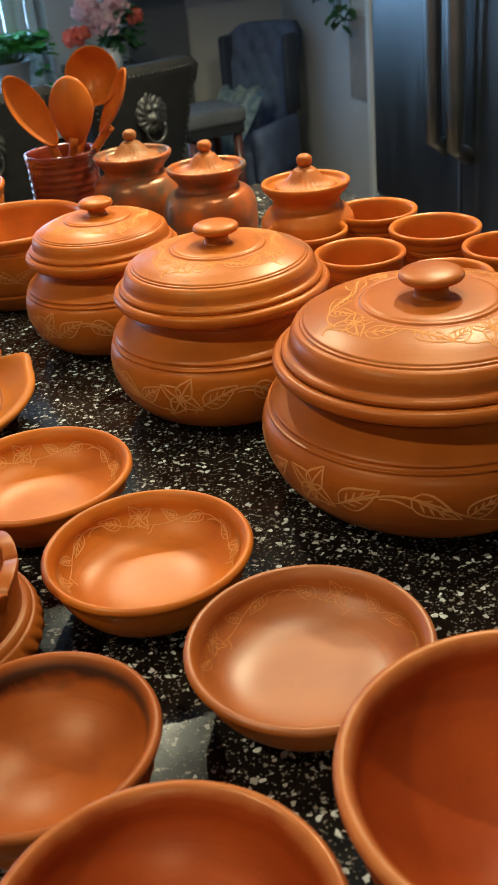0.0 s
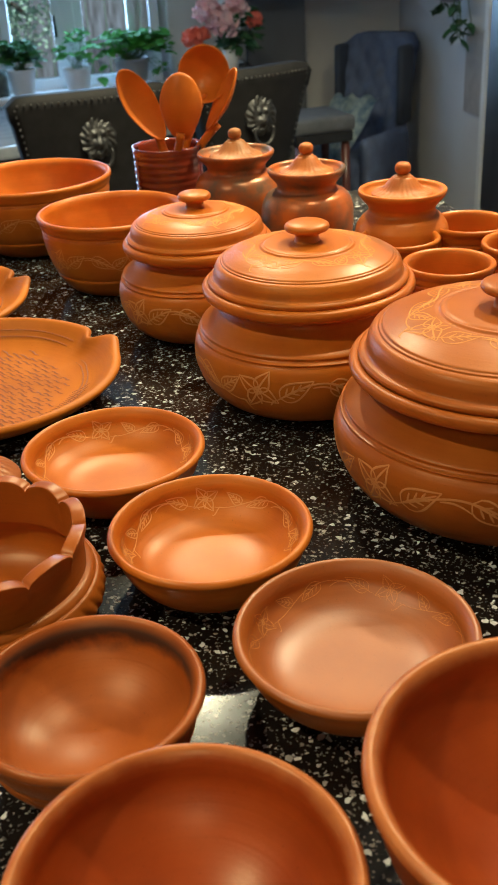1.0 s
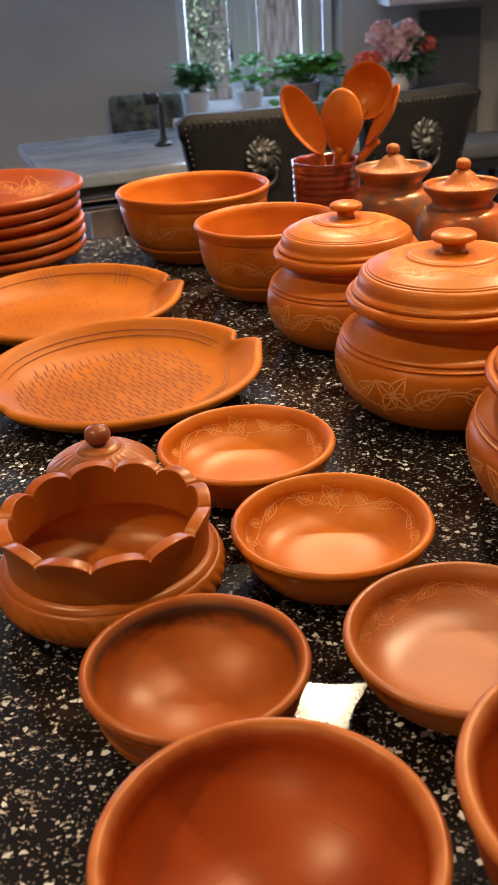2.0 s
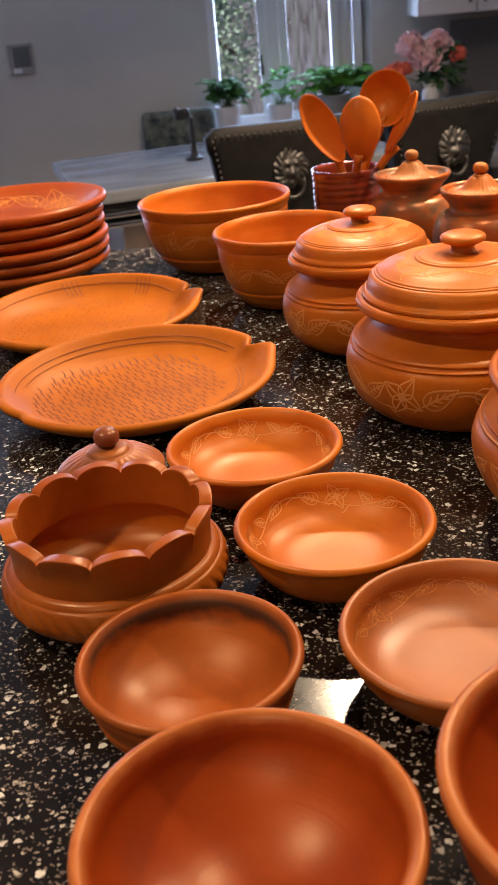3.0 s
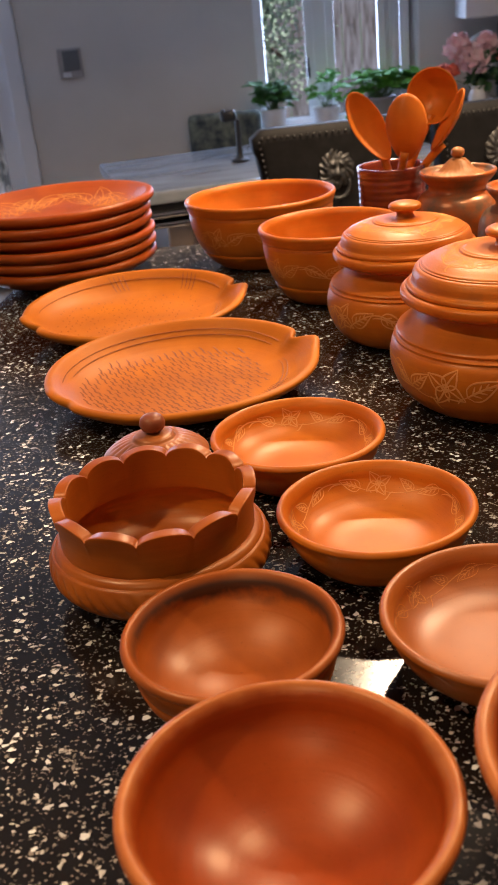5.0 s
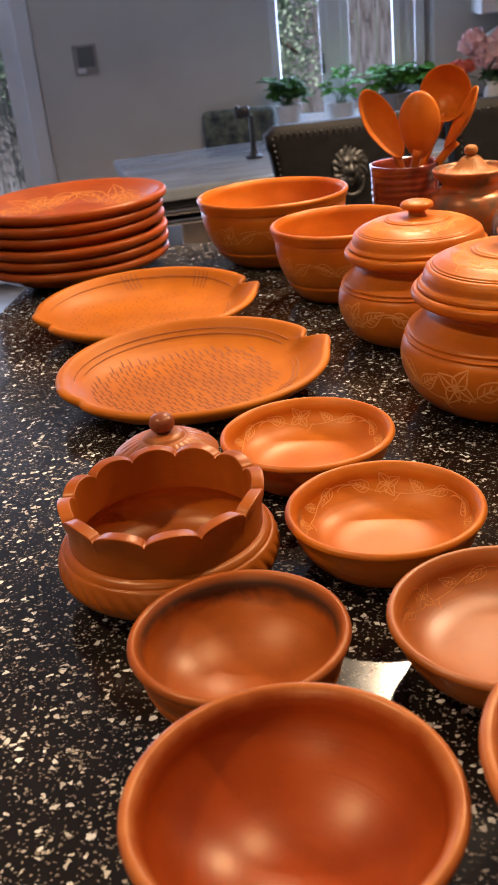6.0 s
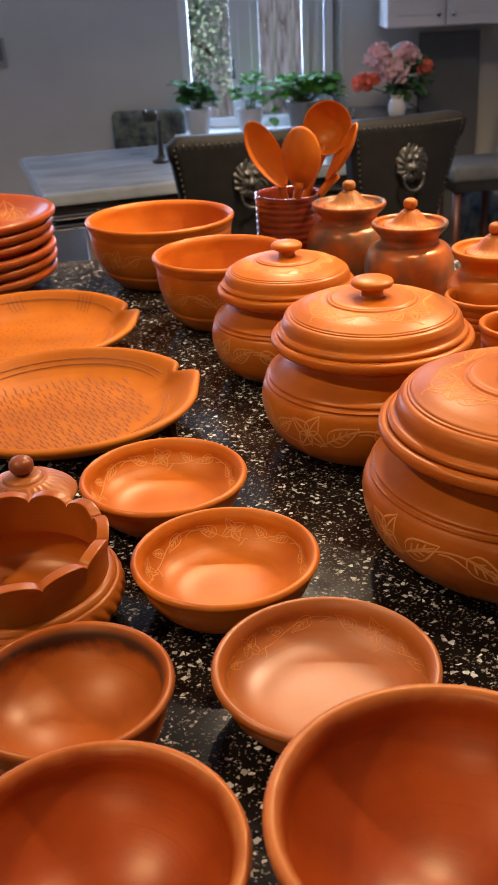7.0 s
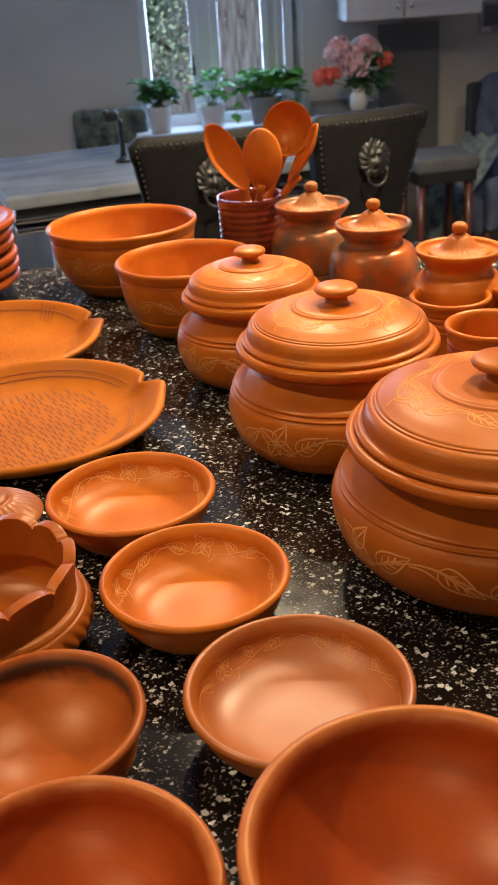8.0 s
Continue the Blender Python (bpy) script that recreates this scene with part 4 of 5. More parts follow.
# ---------------------------------------------------------------- dining corner
def dining_chair(u, v, turn, label, h1=1.008, w=0.54):
    top = thing("dining_chair", label, "chair", ROOM @ pose(u, v, 0, 0, 0, turn), "dining chairs")
    h0 = 0.47
    foot_w = w - 0.20

    def shell(y0, y1, grow):
        bm = bmesh.new()
        nu, nv = 16, 12
        rows = [[], []]
        for s, y in ((0, y0), (1, y1)):
            for j in range(nv + 1):
                t = j / nv
                row = []
                for i in range(nu + 1):
                    k = -1 + 2 * i / nu
                    half = (foot_w + (w - foot_w) * t) / 2 + grow
                    x = half * k
                    z = h0 + (h1 - h0 + grow) * t
                    if t > 0.88:
                        z -= 0.030 * max(0, abs(k) - 0.86) / 0.14
                    yy = y - 0.10 * t - 0.035 * (1 - k * k) + 0.02
                    row.append(bm.verts.new((x, yy, z)))
                rows[s].append(row)
        for j in range(nv):
            for i in range(nu):
                a, b = rows[0], rows[1]
                bm.faces.new((a[j][i], a[j][i + 1], a[j + 1][i + 1], a[j + 1][i]))
                bm.faces.new((b[j][i], b[j + 1][i], b[j + 1][i + 1], b[j][i + 1]))
        for j in range(nv):
            for i in (0, nu):
                q = (rows[0][j][i], rows[0][j + 1][i], rows[1][j + 1][i], rows[1][j][i])
                bm.faces.new(q if i == 0 else q[::-1])
        for i in range(nu):
            for j in (0, nv):
                q = (rows[0][j][i], rows[1][j][i], rows[1][j][i + 1], rows[0][j][i + 1])
                bm.faces.new(q if j == 0 else q[::-1])
        bmesh.ops.recalc_face_normals(bm, faces=bm.faces[:])
        return bm

    def back_y(k, t):
        return -0.10 * t - 0.035 * (1 - k * k) + 0.02

    part("backrest", shell(0.0, 0.075, 0.0), LEATHER, top, "dark upholstered backrest")
    part("seat", boxes(((0, 0.30, 0.44), (w - 0.06, 0.50, 0.11), 0.03)), LEATHER, top, "dark upholstered seat")
    for sx in (0.07 - w / 2, w / 2 - 0.07):
        for sy in (0.09, 0.51):
            part("leg", tube(bmesh.new(), [(sx, sy, 0.40), (sx * 1.03, sy, 0.2), (sx * 1.06, sy + (0.02 if sy > 0.3 else -0.03), 0)], 0.024, 10, 0.62), DARK_WOOD, top, "dark red wooden leg")
    # nail heads along the edge of the back
    bm = bmesh.new()
    spots = []
    for t in np.linspace(0.08, 0.93, 24):
        for k in (-0.94, 0.94):
            spots.append((k, t))
    for k in np.linspace(-0.90, 0.90, 24):
        spots.append((k, 0.955))
    for k, t in spots:
        half = (foot_w + (w - foot_w) * t) / 2
        bmesh.ops.create_icosphere(bm, subdivisions=1, radius=0.0044, matrix=Matrix.Translation((half * k, back_y(k, t) - 0.002, h0 + (h1 - h0) * t)))
    part("nail_trim", bm, BRONZE, top, "row of small metal nail heads")
    # knocker: an ornate boss with a hanging ring
    t = 0.70
    y = back_y(0, t)
    z = h0 + (h1 - h0) * t
    bm = bmesh.new()
    bmesh.ops.create_icosphere(bm, subdivisions=5, radius=1.0)

    def lump(c, x, zz, at_x, at_z, wide):
        return c * math.exp(-((x - at_x) ** 2 + (zz - at_z) ** 2) / wide ** 2)

    for v in bm.verts:                   # a lion's mask: brow, muzzle and a mane of curling locks
        x, zz = v.co.x, v.co.z
        d, a = math.hypot(x, zz), math.atan2(zz, x)
        out = 0.5 * (1 - d ** 2) + lump(0.55, x, zz, 0, -0.25, 0.26) + lump(0.28, x, zz, -0.26, 0.22, 0.15) + lump(0.28, x, zz, 0.26, 0.22, 0.15)
        out -= lump(0.35, x, zz, -0.22, 0.03, 0.11) + lump(0.35, x, zz, 0.22, 0.03, 0.11) + lump(0.4, x, zz, 0, -0.55, 0.13)
        mane = max(0, min(1, (d - 0.45) / 0.2))
        out += mane * (0.20 * abs(math.sin(8.5 * a + 5 * d)) + 0.10 * math.sin(9 * d + 3 * a))
        edge = 1 + 0.04 * mane * math.sin(11 * a)
        v.co = (0.058 * x * edge, y - 0.006 - 0.030 * out if v.co.y < 0 else y + 0.004, z + 0.018 + 0.066 * zz * edge)
    ring = bmesh.new()
    tube(ring, [(0.038 * math.cos(a), y - 0.026, z - 0.034 + 0.042 * math.sin(a)) for a in np.linspace(0.12 * math.pi, -1.12 * math.pi, 22)], 0.0056, 8)
    mask = part("knocker", bm, BRONZE, top, "ornate aged silver lion knocker")
    part("ring", ring, BRONZE, mask, "hanging metal ring")
    return top


dining_chair(0.059, 2.93, 12, "dark leather dining chair with nail trim and ring knocker")
dining_chair(0.590, 3.02, 22, "dark leather dining chair turned slightly, with ring knocker", 1.024, 0.44)


def dining_table():
    top = thing("dining_table", "grey marble dining table on polished steel base", "table", ROOM @ pose(-0.225, 4.05, -0.02, 0, 0, 18))
    part("tabletop", boxes(((0, 0, 0.735), (1.40, 1.00, 0.05), 0.012)), MARBLE, top, "grey veined marble top", False)
    part("apron", boxes(((0, 0, 0.692), (1.34, 0.94, 0.032), 0.006)), BLACK, top, "dark recessed edge", False)
    for z in (0.662, 0.622):
        part("rail", boxes(((0, 0, z), (1.36, 0.96, 0.022), 0.006)), CHROME, top, "polished steel rail", False)
    for sx in (-0.46, 0.46):
        part("pedestal", boxes(((sx, 0, 0.32), (0.14, 0.62, 0.58), 0.01), ((sx, 0, 0.025), (0.40, 0.80, 0.01), 0.004)), CHROME, top, "polished steel pedestal", False)


dining_table()


def bench():
    top = thing("banquette_bench", "bench with dark patterned cloth back by the wall", "bench", ROOM @ pose(-0.50, 4.62, 0))
    part("seat", boxes(((0, 0, 0.40), (0.75, 0.42, 0.14), 0.03)), BENCH_CLOTH, top, "patterned cushion seat")
    part("backrest", boxes(((0.03, 0.20, 0.672), (0.38, 0.09, 0.40), 0.03)), BENCH_CLOTH, top, "patterned cloth back")
    part("base", boxes(((0, 0, 0.165), (0.72, 0.38, 0.33), 0.005)), DARK_WOOD, top, "dark wooden base", False)


bench()


def candle_stand():
    top = thing("table_ornament", "slim black metal ornament standing on the table", "ornament", ROOM @ pose(-0.335, 4.0, 0.7405))
    part("stand", lathe([(0, 0.0), (0.040, 0.0), (0.041, 0.010), (0.016, 0.018), (0.012, 0.06), (0.010, 0.10), (0.014, 0.12), (0.011, 0.14), (0.012, 0.18), (0.0, 0.182)], 24), BLACK, top)
    part("head", boxes(((-0.012, 0, 0.198), (0.062, 0.045, 0.046), 0.014), ((-0.036, 0, 0.204), (0.022, 0.036, 0.052), 0.009)), BLACK, top, "blunt black head", m=pose(0, 0, 0, 0, -6, 0))


candle_stand()


# ---------------------------------------------------------------- plants
def leaf_blade(bm, at, way, up, length, width):
    """One folded leaf with a pointed tip."""
    at, way, up = Vector(at), Vector(way).normalized(), Vector(up)
    side = way.cross(up)
    side = side.normalized() if side.length > 1e-4 else Vector((1, 0, 0))
    up = side.cross(way)
    rows = []
    for t, w in ((0, 0.06), (0.22, 0.42), (0.48, 0.5), (0.76, 0.30), (1, 0.01)):
        c = at + way * length * t - up * length * 0.28 * t * t
        rows.append([bm.verts.new(c - side * width * w + up * width * 0.14), bm.verts.new(c), bm.verts.new(c + side * width * w + up * width * 0.14)])
    for a, b in zip(rows, rows[1:]):
        bm.faces.new((a[0], a[1], b[1], b[0]))
        bm.faces.new((a[1], a[2], b[2], b[1]))


def potted_plant(u, v, z, pot_r, pot_h, spread, count, mat, potmat, label, seed, leaf=0.055, trail=()):
    rng = random.Random(seed)
    top = thing("potted_plant", label, "plant", ROOM @ pose(u, v, z), "window sill plants")
    part("plant_pot", lathe([(0, 0.002), (pot_r * 0.72, 0.0), (pot_r * 0.76, 0.004), (pot_r * 0.97, pot_h - 0.012), (pot_r, pot_h - 0.010), (pot_r, pot_h), (pot_r * 0.93, pot_h), (pot_r * 0.9, pot_h - 0.02), (0, pot_h - 0.022)], 40), potmat, top, "round plant pot")
    part("soil", lathe([(0, pot_h - 0.012), (pot_r * 0.88, pot_h - 0.014), (pot_r * 0.88, pot_h - 0.02), (0, pot_h - 0.02)], 24), SOIL, top)
    stems, leaves = bmesh.new(), bmesh.new()
    ends = []
    for _ in range(count):
        a, e = rng.uniform(0, 2 * math.pi), rng.uniform(0.05, 1.0)
        ends.append((spread[0] * math.cos(a) * rng.uniform(0.25, 1), spread[1] * math.sin(a) * rng.uniform(0.25, 1), pot_h + spread[2] * e))
    ends += list(trail)
    for ex, ey, ez in ends:
        b = Vector((rng.uniform(-0.4, 0.4) * pot_r, rng.uniform(-0.4, 0.4) * pot_r, pot_h - 0.015))
        e = Vector((ex, ey, ez))
        mid = (b + e) / 2 + Vector((0, 0, 0.03 + 0.25 * max(0, pot_h - ez)))
        line = [b, (b + mid) / 2, mid, (mid + e) / 2 + Vector((0, 0, 0.008)), e]
        tube(stems, line, 0.0016, 5, 0.6)
        for k in range(3):
            p = line[4 - k] if k < 2 else line[3]
            a = rng.uniform(0, 2 * math.pi)
            way = Vector((math.cos(a), math.sin(a), rng.uniform(-0.3, 0.5))) + (e - b).normalized() * 0.5
            s = leaf * rng.uniform(0.65, 1.2)
            leaf_blade(leaves, p, way, (rng.uniform(-0.4, 0.4), rng.uniform(-0.7, 0.1), 1), s, s * 0.85)
    part("stem", stems, STEM, top, "thin green stems")
    part("foliage", leaves, mat, top, "glossy green leaves", False)
    return top


SILL = WIN[2] - 0.005
potted_plant(-0.205, 4.73, SILL, 0.066, 0.128, (0.11, 0.08, 0.115), 52, LEAF_MID, POT_WHITE, "bushy green plant in a white pot on the sill", 2, 0.050)
potted_plant(0.06, 4.76, SILL, 0.070, 0.115, (0.10, 0.06, 0.19), 18, LEAF, POT_WHITE, "thin trailing green plant in a pale pot", 4, 0.050)
potted_plant(0.33, 4.74, SILL, 0.085, 0.14, (0.20, 0.09, 0.11), 62, LEAF, POT_GREY, "spreading green plant in a grey pot on the sill", 6, 0.058, [(0.16, -0.02, 0.02), (0.2, -0.03, 0.05), (-0.16, -0.02, 0.06), (0.22, 0, 0.0)])


def kitchen_counter():
    top = thing("kitchen_counter", "low kitchen counter against the far wall", "counter", ROOM @ pose(0.74, 4.60, 0))
    part("cabinet_body", boxes(((0, 0.01, 0.396), (0.30, 0.56, 0.79), 0.004)), CABINET, top, "dark cabinet", False)
    part("counter_top", boxes(((0, 0, 0.812), (0.34, 0.585, 0.036), 0.005)), STONE, top, "dark stone counter top", False)


kitchen_counter()


def flowers():
    top = thing("flower_vase", "vase of pink peonies and coral blooms", "vase of flowers", ROOM @ pose(0.765, 4.42, 0.831))
    part("vase", lathe([(0, 0.002), (0.03, 0.0), (0.036, 0.006), (0.044, 0.035), (0.038, 0.07), (0.028, 0.085), (0.034, 0.10), (0.030, 0.10), (0.024, 0.085), (0.03, 0.03), (0, 0.01)], 40), POT_WHITE, top, "white vase")
    rng = random.Random(21)

    def bloom(name, c, r, mat, label):
        bm = bmesh.new()
        for k in range(110):
            z = 1 - 1.8 * (k + 0.5) / 110
            a = k * 2.39996
            d = Vector((math.sqrt(max(0, 1 - z * z)) * math.cos(a), math.sqrt(max(0, 1 - z * z)) * math.sin(a), z))
            p = Vector(c) + d * r * rng.uniform(0.45, 0.92)
            tw = Vector((rng.uniform(-0.5, 0.5), rng.uniform(-0.5, 0.5), rng.uniform(0, 0.9)))
            leaf_blade(bm, p, d * 0.7 + tw, d, r * 0.46, r * 0.60)
        part(name, bm, mat, top, label, True)

    bloom("peony", (-0.03, -0.02, 0.215), 0.070, PETAL, "large pink peony")
    bloom("peony", (-0.09, 0.0, 0.265), 0.060, PETAL, "pale pink peony")
    bloom("peony", (0.045, 0.01, 0.270), 0.052, PETAL, "pale pink peony")
    bloom("coral_bloom", (-0.165, -0.01, 0.155), 0.046, PETAL_RED, "coral red bloom")
    bloom("coral_bloom", (-0.12, -0.02, 0.17), 0.030, PETAL_RED, "coral red bloom")
    bloom("coral_bloom", (0.125, 0.0, 0.215), 0.036, PETAL_RED, "coral red bloom")
    st, lv = bmesh.new(), bmesh.new()
    for c in ((-0.03, -0.02, 0.20), (-0.09, 0, 0.25), (0.045, 0.01, 0.25), (-0.165, -0.01, 0.15), (0.125, 0, 0.21), (0.07, 0, 0.14)):
        tube(st, [(0, 0, 0.03), (c[0] * 0.3, c[1] * 0.3, 0.11), c], 0.0025, 6)
    for _ in range(110):
        a, r = rng.uniform(0, 6.28), rng.uniform(0.02, 0.09)
        leaf_blade(lv, (0.055 + r * math.cos(a), 0.02 + 0.5 * r * math.sin(a), rng.uniform(0.09, 0.27)), (math.cos(a), 0.5 * math.sin(a), rng.uniform(-0.6, 0.5)), (0, -0.6, 1), 0.055, 0.032)
    part("stalk", st, STEM, top, "green stalks")
    part("foliage", lv, LEAF_DARK, top, "dark green leaves", False)


flowers()


def upper_cabinet():
    top = thing("wall_cabinet", "white wall cabinet with two doors and small knobs", "cabinet", ROOM @ pose(1.043, 4.72, 1.215))
    part("body", boxes(((0, 0, 0.34), (0.642, 0.355, 0.68), 0.004)), WHITE, top, "", False)
    for x, w, k in ((-0.184, 0.270, 0.105), (0.139, 0.362, -0.15)):
        d = part("door", boxes(((x, -0.190, 0.34), (w, 0.02, 0.675), 0.006), ((x, -0.2005, 0.34), (w - 0.10, 0.006, 0.575), 0.003)), WHITE, top, "white panelled door", False)
        part("handle", lathe([(0, 0), (0.004, 0), (0.004, 0.012), (0.012, 0.016), (0.013, 0.022), (0.006, 0.026), (0, 0.0265)], 20), CHROME, d, "round steel knob", m=pose(x + k, -0.199, 0.055, 90, 0, 0))
    return top


upper_cabinet()
slab("panel", (0.93, 1.23), (4.84, 4.898), (0.002, 1.172), PANEL, "dark grey upright wall panel", "wall panel")


def oval_mirror():
    top = thing("tabletop_mirror", "white oval speaker with dark round front", "speaker", ROOM @ pose(0.835, 4.72, 0.831))
    part("stand", lathe([(0, 0), (0.05, 0), (0.052, 0.008), (0.014, 0.014), (0.012, 0.15), (0, 0.152)], 30), POT_WHITE, top, "white stand")
    bm = lathe([(0, -0.03), (0.075, -0.026), (0.088, -0.01), (0.088, 0.01), (0.075, 0.022), (0.07, 0.018), (0, 0.018)], 48)
    part("shell", bm, WHITE, top, "white oval shell", m=pose(0, 0, 0.225, 90, 0, 0))
    part("front", lathe([(0, 0.0215), (0.066, 0.0215), (0.067, 0.017), (0, 0.017)], 40), BLACK, top, "dark round front", m=pose(0, 0, 0.225, 90, 0, 0))


oval_mirror()


def switch(u, v, z, label):
    top = thing("light_switch", label, "switch", ROOM @ pose(u, v, z))
    part("plate", boxes(((0, 0, 0), (0.125, 0.012, 0.145), 0.004)), PLATE, top, "pale plate", False)
    part("panel", boxes(((0.008, -0.008, 0.012), (0.086, 0.006, 0.098), 0.002)), PANEL, top, "dark grey panel", False)
    part("rocker", boxes(((-0.022, -0.009, -0.054), (0.044, 0.010, 0.026), 0.002)), WHITE, top, "white button", False)


PLATE = plain("brushed_plate", (0.40, 0.38, 0.37), (0.34, 0.32, 0.31), 20, 0.4)
switch(-1.248, 4.893, 1.175, "pale switch plate with dark panel on the grey wall")
switch(1.50, 4.893, 1.17, "light switch on the far wall")


# ---------------------------------------------------------------- armchair corner
def armchair():
    top = thing("armchair", "tufted blue-grey wingback armchair in the corner", "armchair", ROOM @ pose(1.36, 4.38, 0, 0, 0, -46) @ Matrix.Diagonal((0.74, 0.90, 0.965, 1)))
    bm = bmesh.new()
    nu, nv = 28, 30
    front, back = [], []
    for j in range(nv + 1):
        t = j / nv
        rf, rb = [], []
        for i in range(nu + 1):
            k = -1 + 2 * i / nu
            half = 0.20 + 0.04 * t
            x = half * k
            z = 0.42 + 0.55 * t - (0.05 * max(0, abs(k) - 0.75) / 0.25 if t > 0.9 else 0)
            y = 0.22 + 0.10 * t - 0.05 * abs(k) ** 3
            puff = 0.030 * abs(math.cos(2.5 * math.pi * k * 0.8 + (math.pi * 3 * t))) * abs(math.cos(2.5 * math.pi * k * 0.8 - (math.pi * 3 * t)))
            rf.append(bm.verts.new((x, y - 0.03 - puff, z)))
            rb.append(bm.verts.new((x, y + 0.09, z)))
        front.append(rf)
        back.append(rb)
    for j in range(nv):
        for i in range(nu):
            bm.faces.new((front[j][i], front[j][i + 1], front[j + 1][i + 1], front[j + 1][i]))
            bm.faces.new((back[j][i], back[j + 1][i], back[j + 1][i + 1], back[j][i + 1]))
    for j in range(nv):
        bm.faces.new((front[j][0], front[j + 1][0], back[j + 1][0], back[j][0]))
        bm.faces.new((front[j][nu], back[j][nu], back[j + 1][nu], front[j + 1][nu]))
    for i in range(nu):
        bm.faces.new((front[nv][i], front[nv][i + 1], back[nv][i + 1], back[nv][i]))
        bm.faces.new((front[0][i], back[0][i], back[0][i + 1], front[0][i + 1]))
    bmesh.ops.recalc_face_normals(bm, faces=bm.faces[:])
    part("backrest", bm, BLUE_CLOTH, top, "button-tufted blue-grey back")
    for a in range(3):
        for b in range(4 if a % 2 else 3):
            bm = bmesh.new()
            bmesh.ops.create_icosphere(bm, subdivisions=2, radius=0.013)
            part("button", bm, BLUE_CLOTH, top, m=pose(-0.13 + 0.13 * b - (0.065 if a % 2 else 0), 0.215 + 0.035 * a, 0.60 + 0.13 * a))
    part("seat", boxes(((0, -0.03, 0.36), (0.42, 0.50, 0.18), 0.04)), BLUE_CLOTH, top, "blue-grey cushion seat")
    for sx in (-1, 1):
        # wings take the darkened velvet, their shade painted in
        part("wing", boxes(((sx * 0.235, 0.20, 0.74), (0.05, 0.13, 0.38), 0.022)), SHADED_CLOTH, top, "upholstered wing")
        part("arm", boxes(((sx * 0.245, -0.03, 0.42), (0.08, 0.46, 0.26), 0.035)), BLUE_CLOTH, top, "padded arm")
        for sy in (-0.28, 0.25):
            part("leg", tube(bmesh.new(), [(sx * 0.22, sy * 0.8, 0.30), (sx * 0.23, sy * 0.85, 0.0)], 0.025, 10, 0.6), DARK_WOOD, top, "dark wooden leg")


armchair()


def throw():
    top = thing("throw_blanket", "blue and cream patterned throw draped over the armchair", "blanket", ROOM @ pose(1.29, 4.31, 0, 0, 0, -46) @ Matrix.Diagonal((0.74, 0.90, 0.965, 1)))
    bm = bmesh.new()
    rows = []
    path = [(0.16, 0.70), (0.10, 0.69), (0.0, 0.60), (-0.10, 0.53), (-0.20, 0.47), (-0.235, 0.42), (-0.245, 0.33), (-0.25, 0.24)]
    path = rounded(path, 2)
    for j, (y, z) in enumerate(path):
        rows.append([bm.verts.new((-0.17 + 0.33 * i / 20, y + 0.012 * math.sin(i * 1.3 + j * 0.2), z + 0.012 * math.cos(i * 0.9))) for i in range(21)])
    for a, b in zip(rows, rows[1:]):
        for i in range(20):
            bm.faces.new((a[i], a[i + 1], b[i + 1], b[i]))
    bmesh.ops.solidify(bm, geom=bm.faces[:], thickness=0.014)
    part("cloth", bm, THROW, top)


throw()


def stool():
    top = thing("upholstered_stool", "grey upholstered stool with dark red wooden legs", "stool", ROOM @ pose(1.05, 3.98, 0, 0, 0, 10))
    part("seat", boxes(((0, 0, 0.655), (0.29, 0.30, 0.07), 0.02)), STOOL_CLOTH, top, "grey padded seat")
    part("frame", boxes(((0, 0, 0.600), (0.27, 0.28, 0.045), 0.006)), BLACK, top, "dark frame", False)
    for sx in (-0.11, 0.11):
        for sy in (-0.11, 0.11):
            part("leg", tube(bmesh.new(), [(sx, sy, 0.585), (sx * 1.08, sy * 1.08, 0)], 0.02, 10, 0.75), DARK_WOOD, top, "dark red wooden leg")


STOOL_CLOTH = plain("grey_stool_cloth", (0.075, 0.08, 0.09), (0.11, 0.115, 0.13), 30, 0.85, bump=0.001)
stool()


# ---------------------------------------------------------------- refrigerator
def refrigerator():
    top = thing("refrigerator", "dark stainless steel double door refrigerator", "refrigerator", ROOM @ pose(1.30, 2.215, 0))
    part("body", boxes(((0.41, 0, 0.90), (0.66, 0.90, 1.78), 0.01)), BLACK, top, "dark sides", False)
    for s, w0, w1 in ((-1, -0.452, -0.140), (1, -0.132, 0.452)):
        d = part("door", boxes(((0.037, (w0 + w1) / 2, 1.17), (0.074, w1 - w0, 1.22), 0.012)), STEEL, top, "brushed dark steel door", False)
        y = -0.132 - 0.055 if s < 0 else -0.140 + 0.075
        bm = bmesh.new()
        tube(bm, [(0.0, y, 0.80), (-0.045, y, 0.83), (-0.05, y, 0.95), (-0.05, y, 1.45), (-0.045, y, 1.57), (0.0, y, 1.60)], 0.024, 14)
        part("handle", bm, HANDLE, d, "long dark steel bar handle")
    part("drawer", boxes(((0.037, 0, 0.30), (0.074, 0.904, 0.50), 0.012)), STEEL, top, "brushed dark steel freezer drawer", False)


refrigerator()


def wall_calendar():
    top = thing("wall_calendar", "small printed sheet pinned to the pale wall", "calendar", ROOM @ pose(1.742, 3.84, 0.82))
    part("sheet", boxes(((0, 0, 0), (0.008, 0.20, 0.34), 0.002)), PLATE, top, "", False)


wall_calendar()
slab("trim", (1.732, 1.748), (3.70, 3.735), (0, 2.1), WHITE, "white painted trim", "trim")


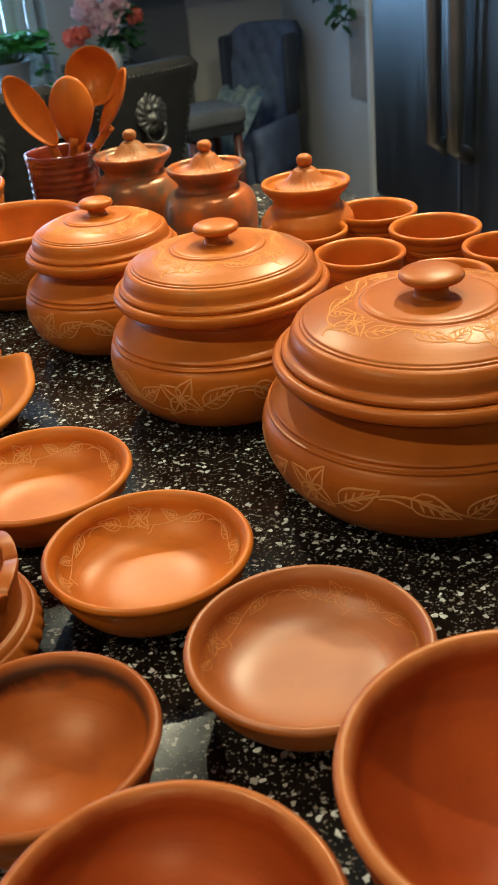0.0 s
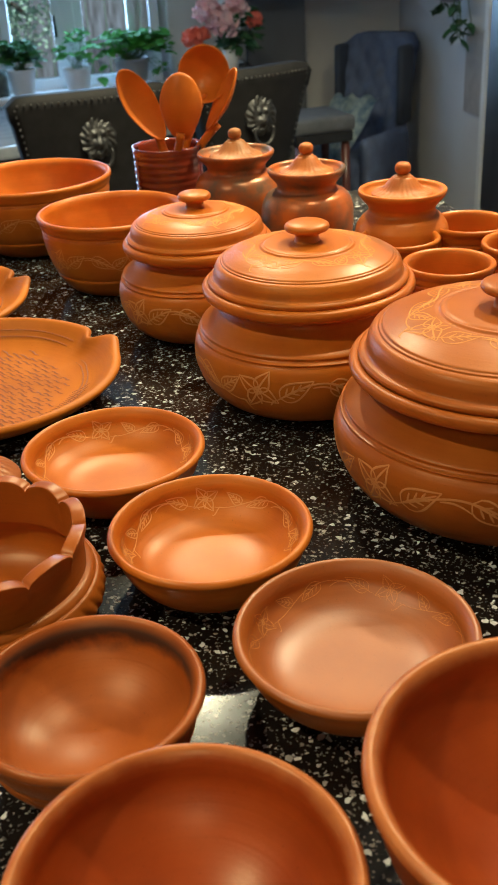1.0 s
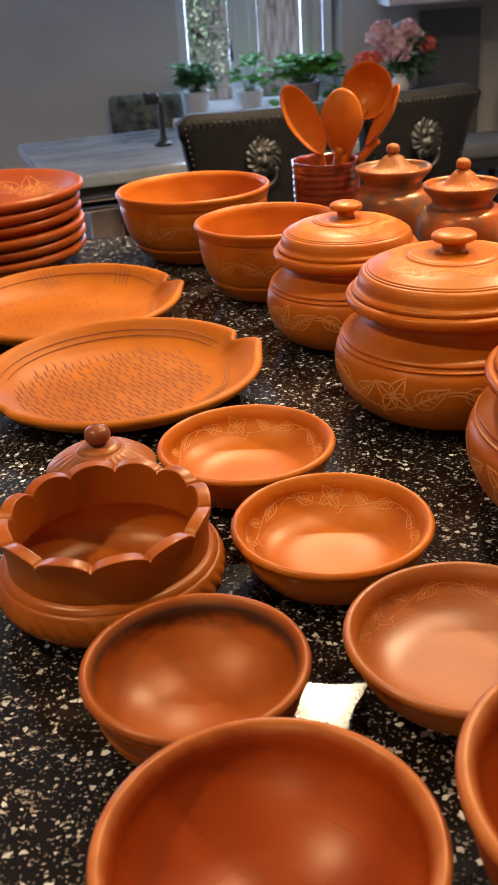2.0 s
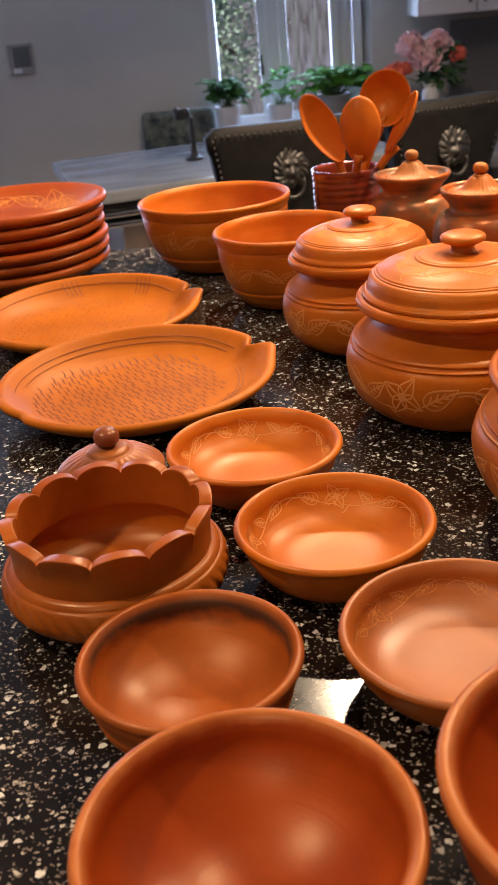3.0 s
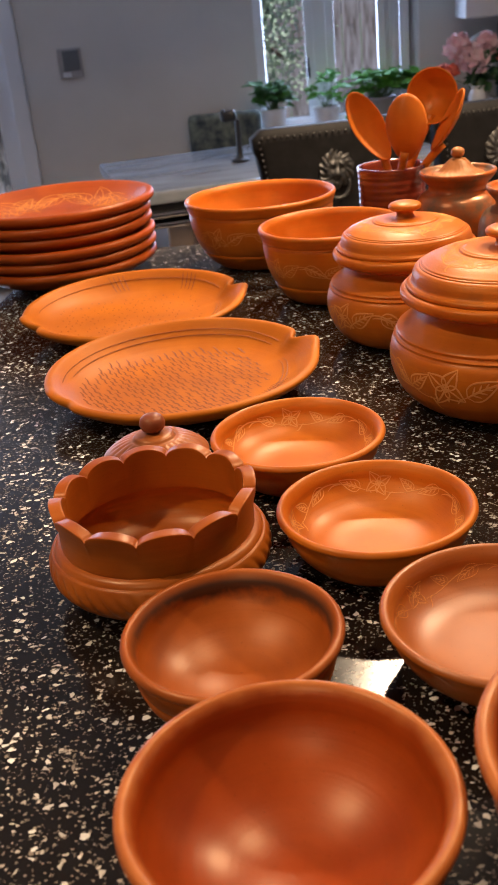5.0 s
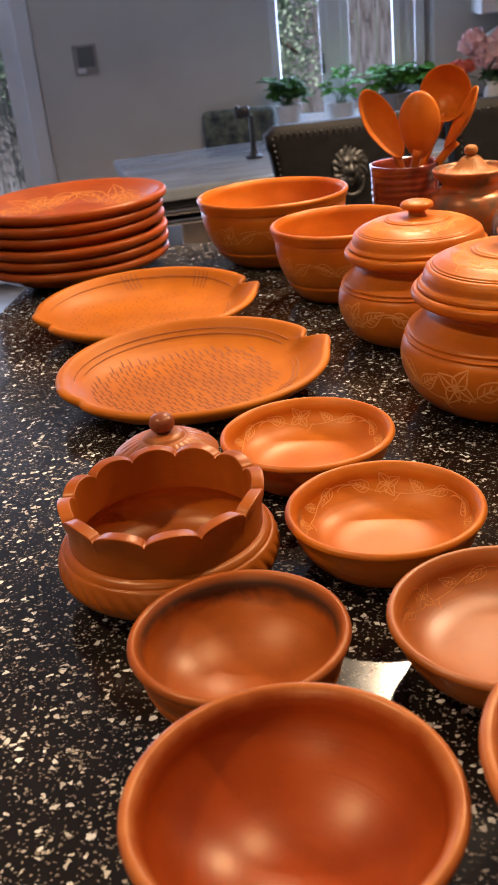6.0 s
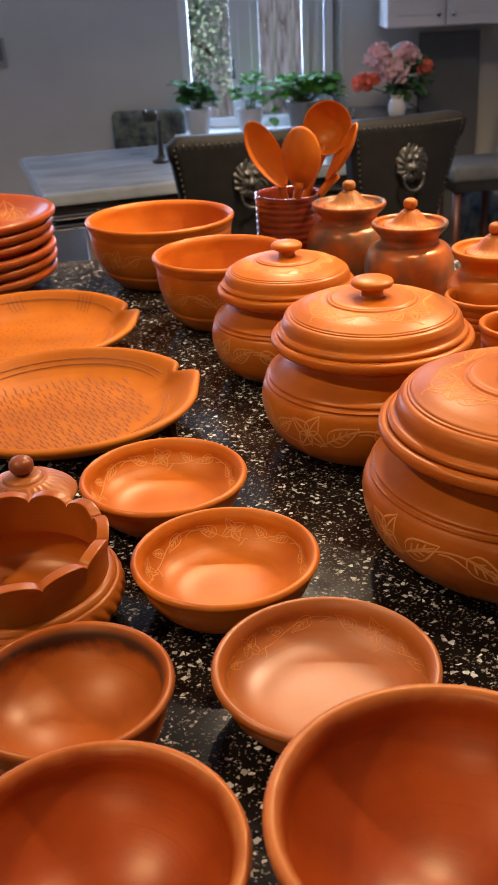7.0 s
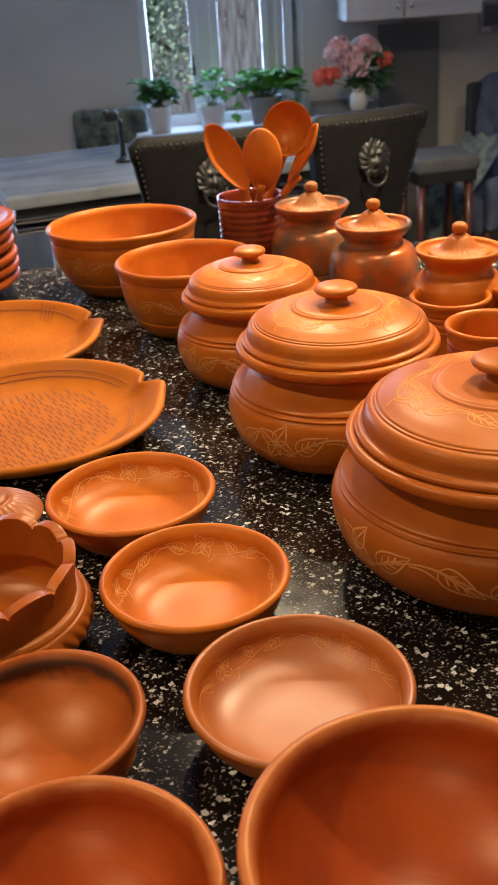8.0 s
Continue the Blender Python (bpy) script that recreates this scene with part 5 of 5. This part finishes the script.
def hanging_plant():
    top = thing("hanging_plant", "green leafy plant on a wall bracket", "plant", ROOM @ pose(1.645, 3.90, 1.105))
    part("bracket", tube(bmesh.new(), [(0.103, 0, 0.12), (0.05, 0, 0.10), (0.0, 0, 0.06)], 0.006, 8), BLACK, top, "black wall bracket")
    part("plant_pot", lathe([(0, 0.0), (0.055, 0.0), (0.075, 0.10), (0.07, 0.10), (0.05, 0.015), (0, 0.015)], 32), POT_GREY, top, "grey pot")
    rng = random.Random(8)
    st, lv = bmesh.new(), bmesh.new()
    for _ in range(26):
        a = rng.uniform(0, 6.28)
        e = Vector((0.085 * math.cos(a) * rng.uniform(0.3, 1), 0.13 * math.sin(a) * rng.uniform(0.3, 1), rng.uniform(-0.14, 0.2)))
        tube(st, [(0, 0, 0.09), (e.x * 0.5, e.y * 0.5, max(0.14, e.z * 0.6)), e], 0.002, 5)
        for k in range(3):
            b = rng.uniform(0, 6.28)
            leaf_blade(lv, e * (1 - 0.12 * k), (math.cos(b), math.sin(b), rng.uniform(-0.8, 0.2)), (0, 0, 1), rng.uniform(0.04, 0.065), 0.036)
    part("stem", st, STEM, top)
    part("foliage", lv, LEAF_DARK, top, "dark green leaves", False)


hanging_plant()

# ---------------------------------------------------------------- ceiling lamps and garden
# the added fill lamp gets a ring and lens like the rest
for dx, dy, power in DOWNLIGHTS_AND_FILL:
    top = thing("ceiling_downlight", "small round recessed ceiling or added fill light", "ceiling light", pose(dx, dy, 2.54), "ceiling downlights")
    part("ring", lathe([(0.070, 0.018), (0.072, 0.004), (0.085, 0.0), (0.092, 0.004), (0.092, 0.018)], 40), WHITE, top, "white trim ring")
    part("lens", lathe([(0, 0.008), (0.069, 0.008), (0.069, 0.016), (0, 0.016)], 32), BULB, top, "glowing lens")


def fence():
    top = thing("garden_fence", "weathered brown board fence in the garden", "fence", ROOM @ pose(0, 8.2, -0.30))
    base = box(bmesh.new(), (0, 0, 0.95), (0.145, 0.022, 1.9), 0.004)
    me = bpy.data.meshes.new("board")
    base.to_mesh(me)
    base.free()
    me.materials.append(FENCE)
    for i in range(-28, 20):
        ob = new("board", me)
        ob.parent = top
        ob.matrix_basis = pose(i * 0.152, random.uniform(-0.006, 0.006), random.uniform(-0.01, 0.01))
    for z in (0.35, 1.55):
        part("rail", boxes(((-0.6, 0.035, z), (7.4, 0.04, 0.09), 0.004)), FENCE, top, "", False)


fence()


def garden_tree(u, v, h, seed, label):
    rng = random.Random(seed)
    top = thing("garden_tree", label, "tree", ROOM @ pose(u, v, -0.30), "garden trees")
    st, lv = bmesh.new(), bmesh.new()
    tube(st, [(0, 0, 0), (0.03, 0, h * 0.3), (-0.02, 0.02, h * 0.6), (0.02, 0, h * 0.9)], 0.09, 10, 0.3)
    for _ in range(44):
        a, z = rng.uniform(0, 6.28), rng.uniform(0.46, 1.0) * h
        L = rng.uniform(0.35, 0.85) * (1.1 - z / h * 0.5)
        e = Vector((L * math.cos(a), L * math.sin(a), z + rng.uniform(-0.05, 0.35)))
        tube(st, [(0, 0, z), (e.x * 0.5, e.y * 0.5, z + 0.12), e], 0.02, 6, 0.3)
        for _ in range(380):
            p = Vector((e.x * rng.uniform(0.4, 1.1), e.y * rng.uniform(0.4, 1.1), e.z)) + Vector([rng.gauss(0, 0.13) for _ in range(3)])
            leaf_blade(lv, p, [rng.uniform(-1, 1) for _ in range(3)], [rng.uniform(-1, 1) for _ in range(3)], 0.028, 0.020)
    part("trunk", st, BARK, top, "brown trunk and limbs")
    part("crown", lv, TREE_LEAF, top, "pale green leaves", False)


garden_tree(-0.48, 6.7, 2.5, 3, "small leafy garden tree outside the window")
garden_tree(-2.9, 7.3, 2.4, 5, "small leafy garden tree by the fence")
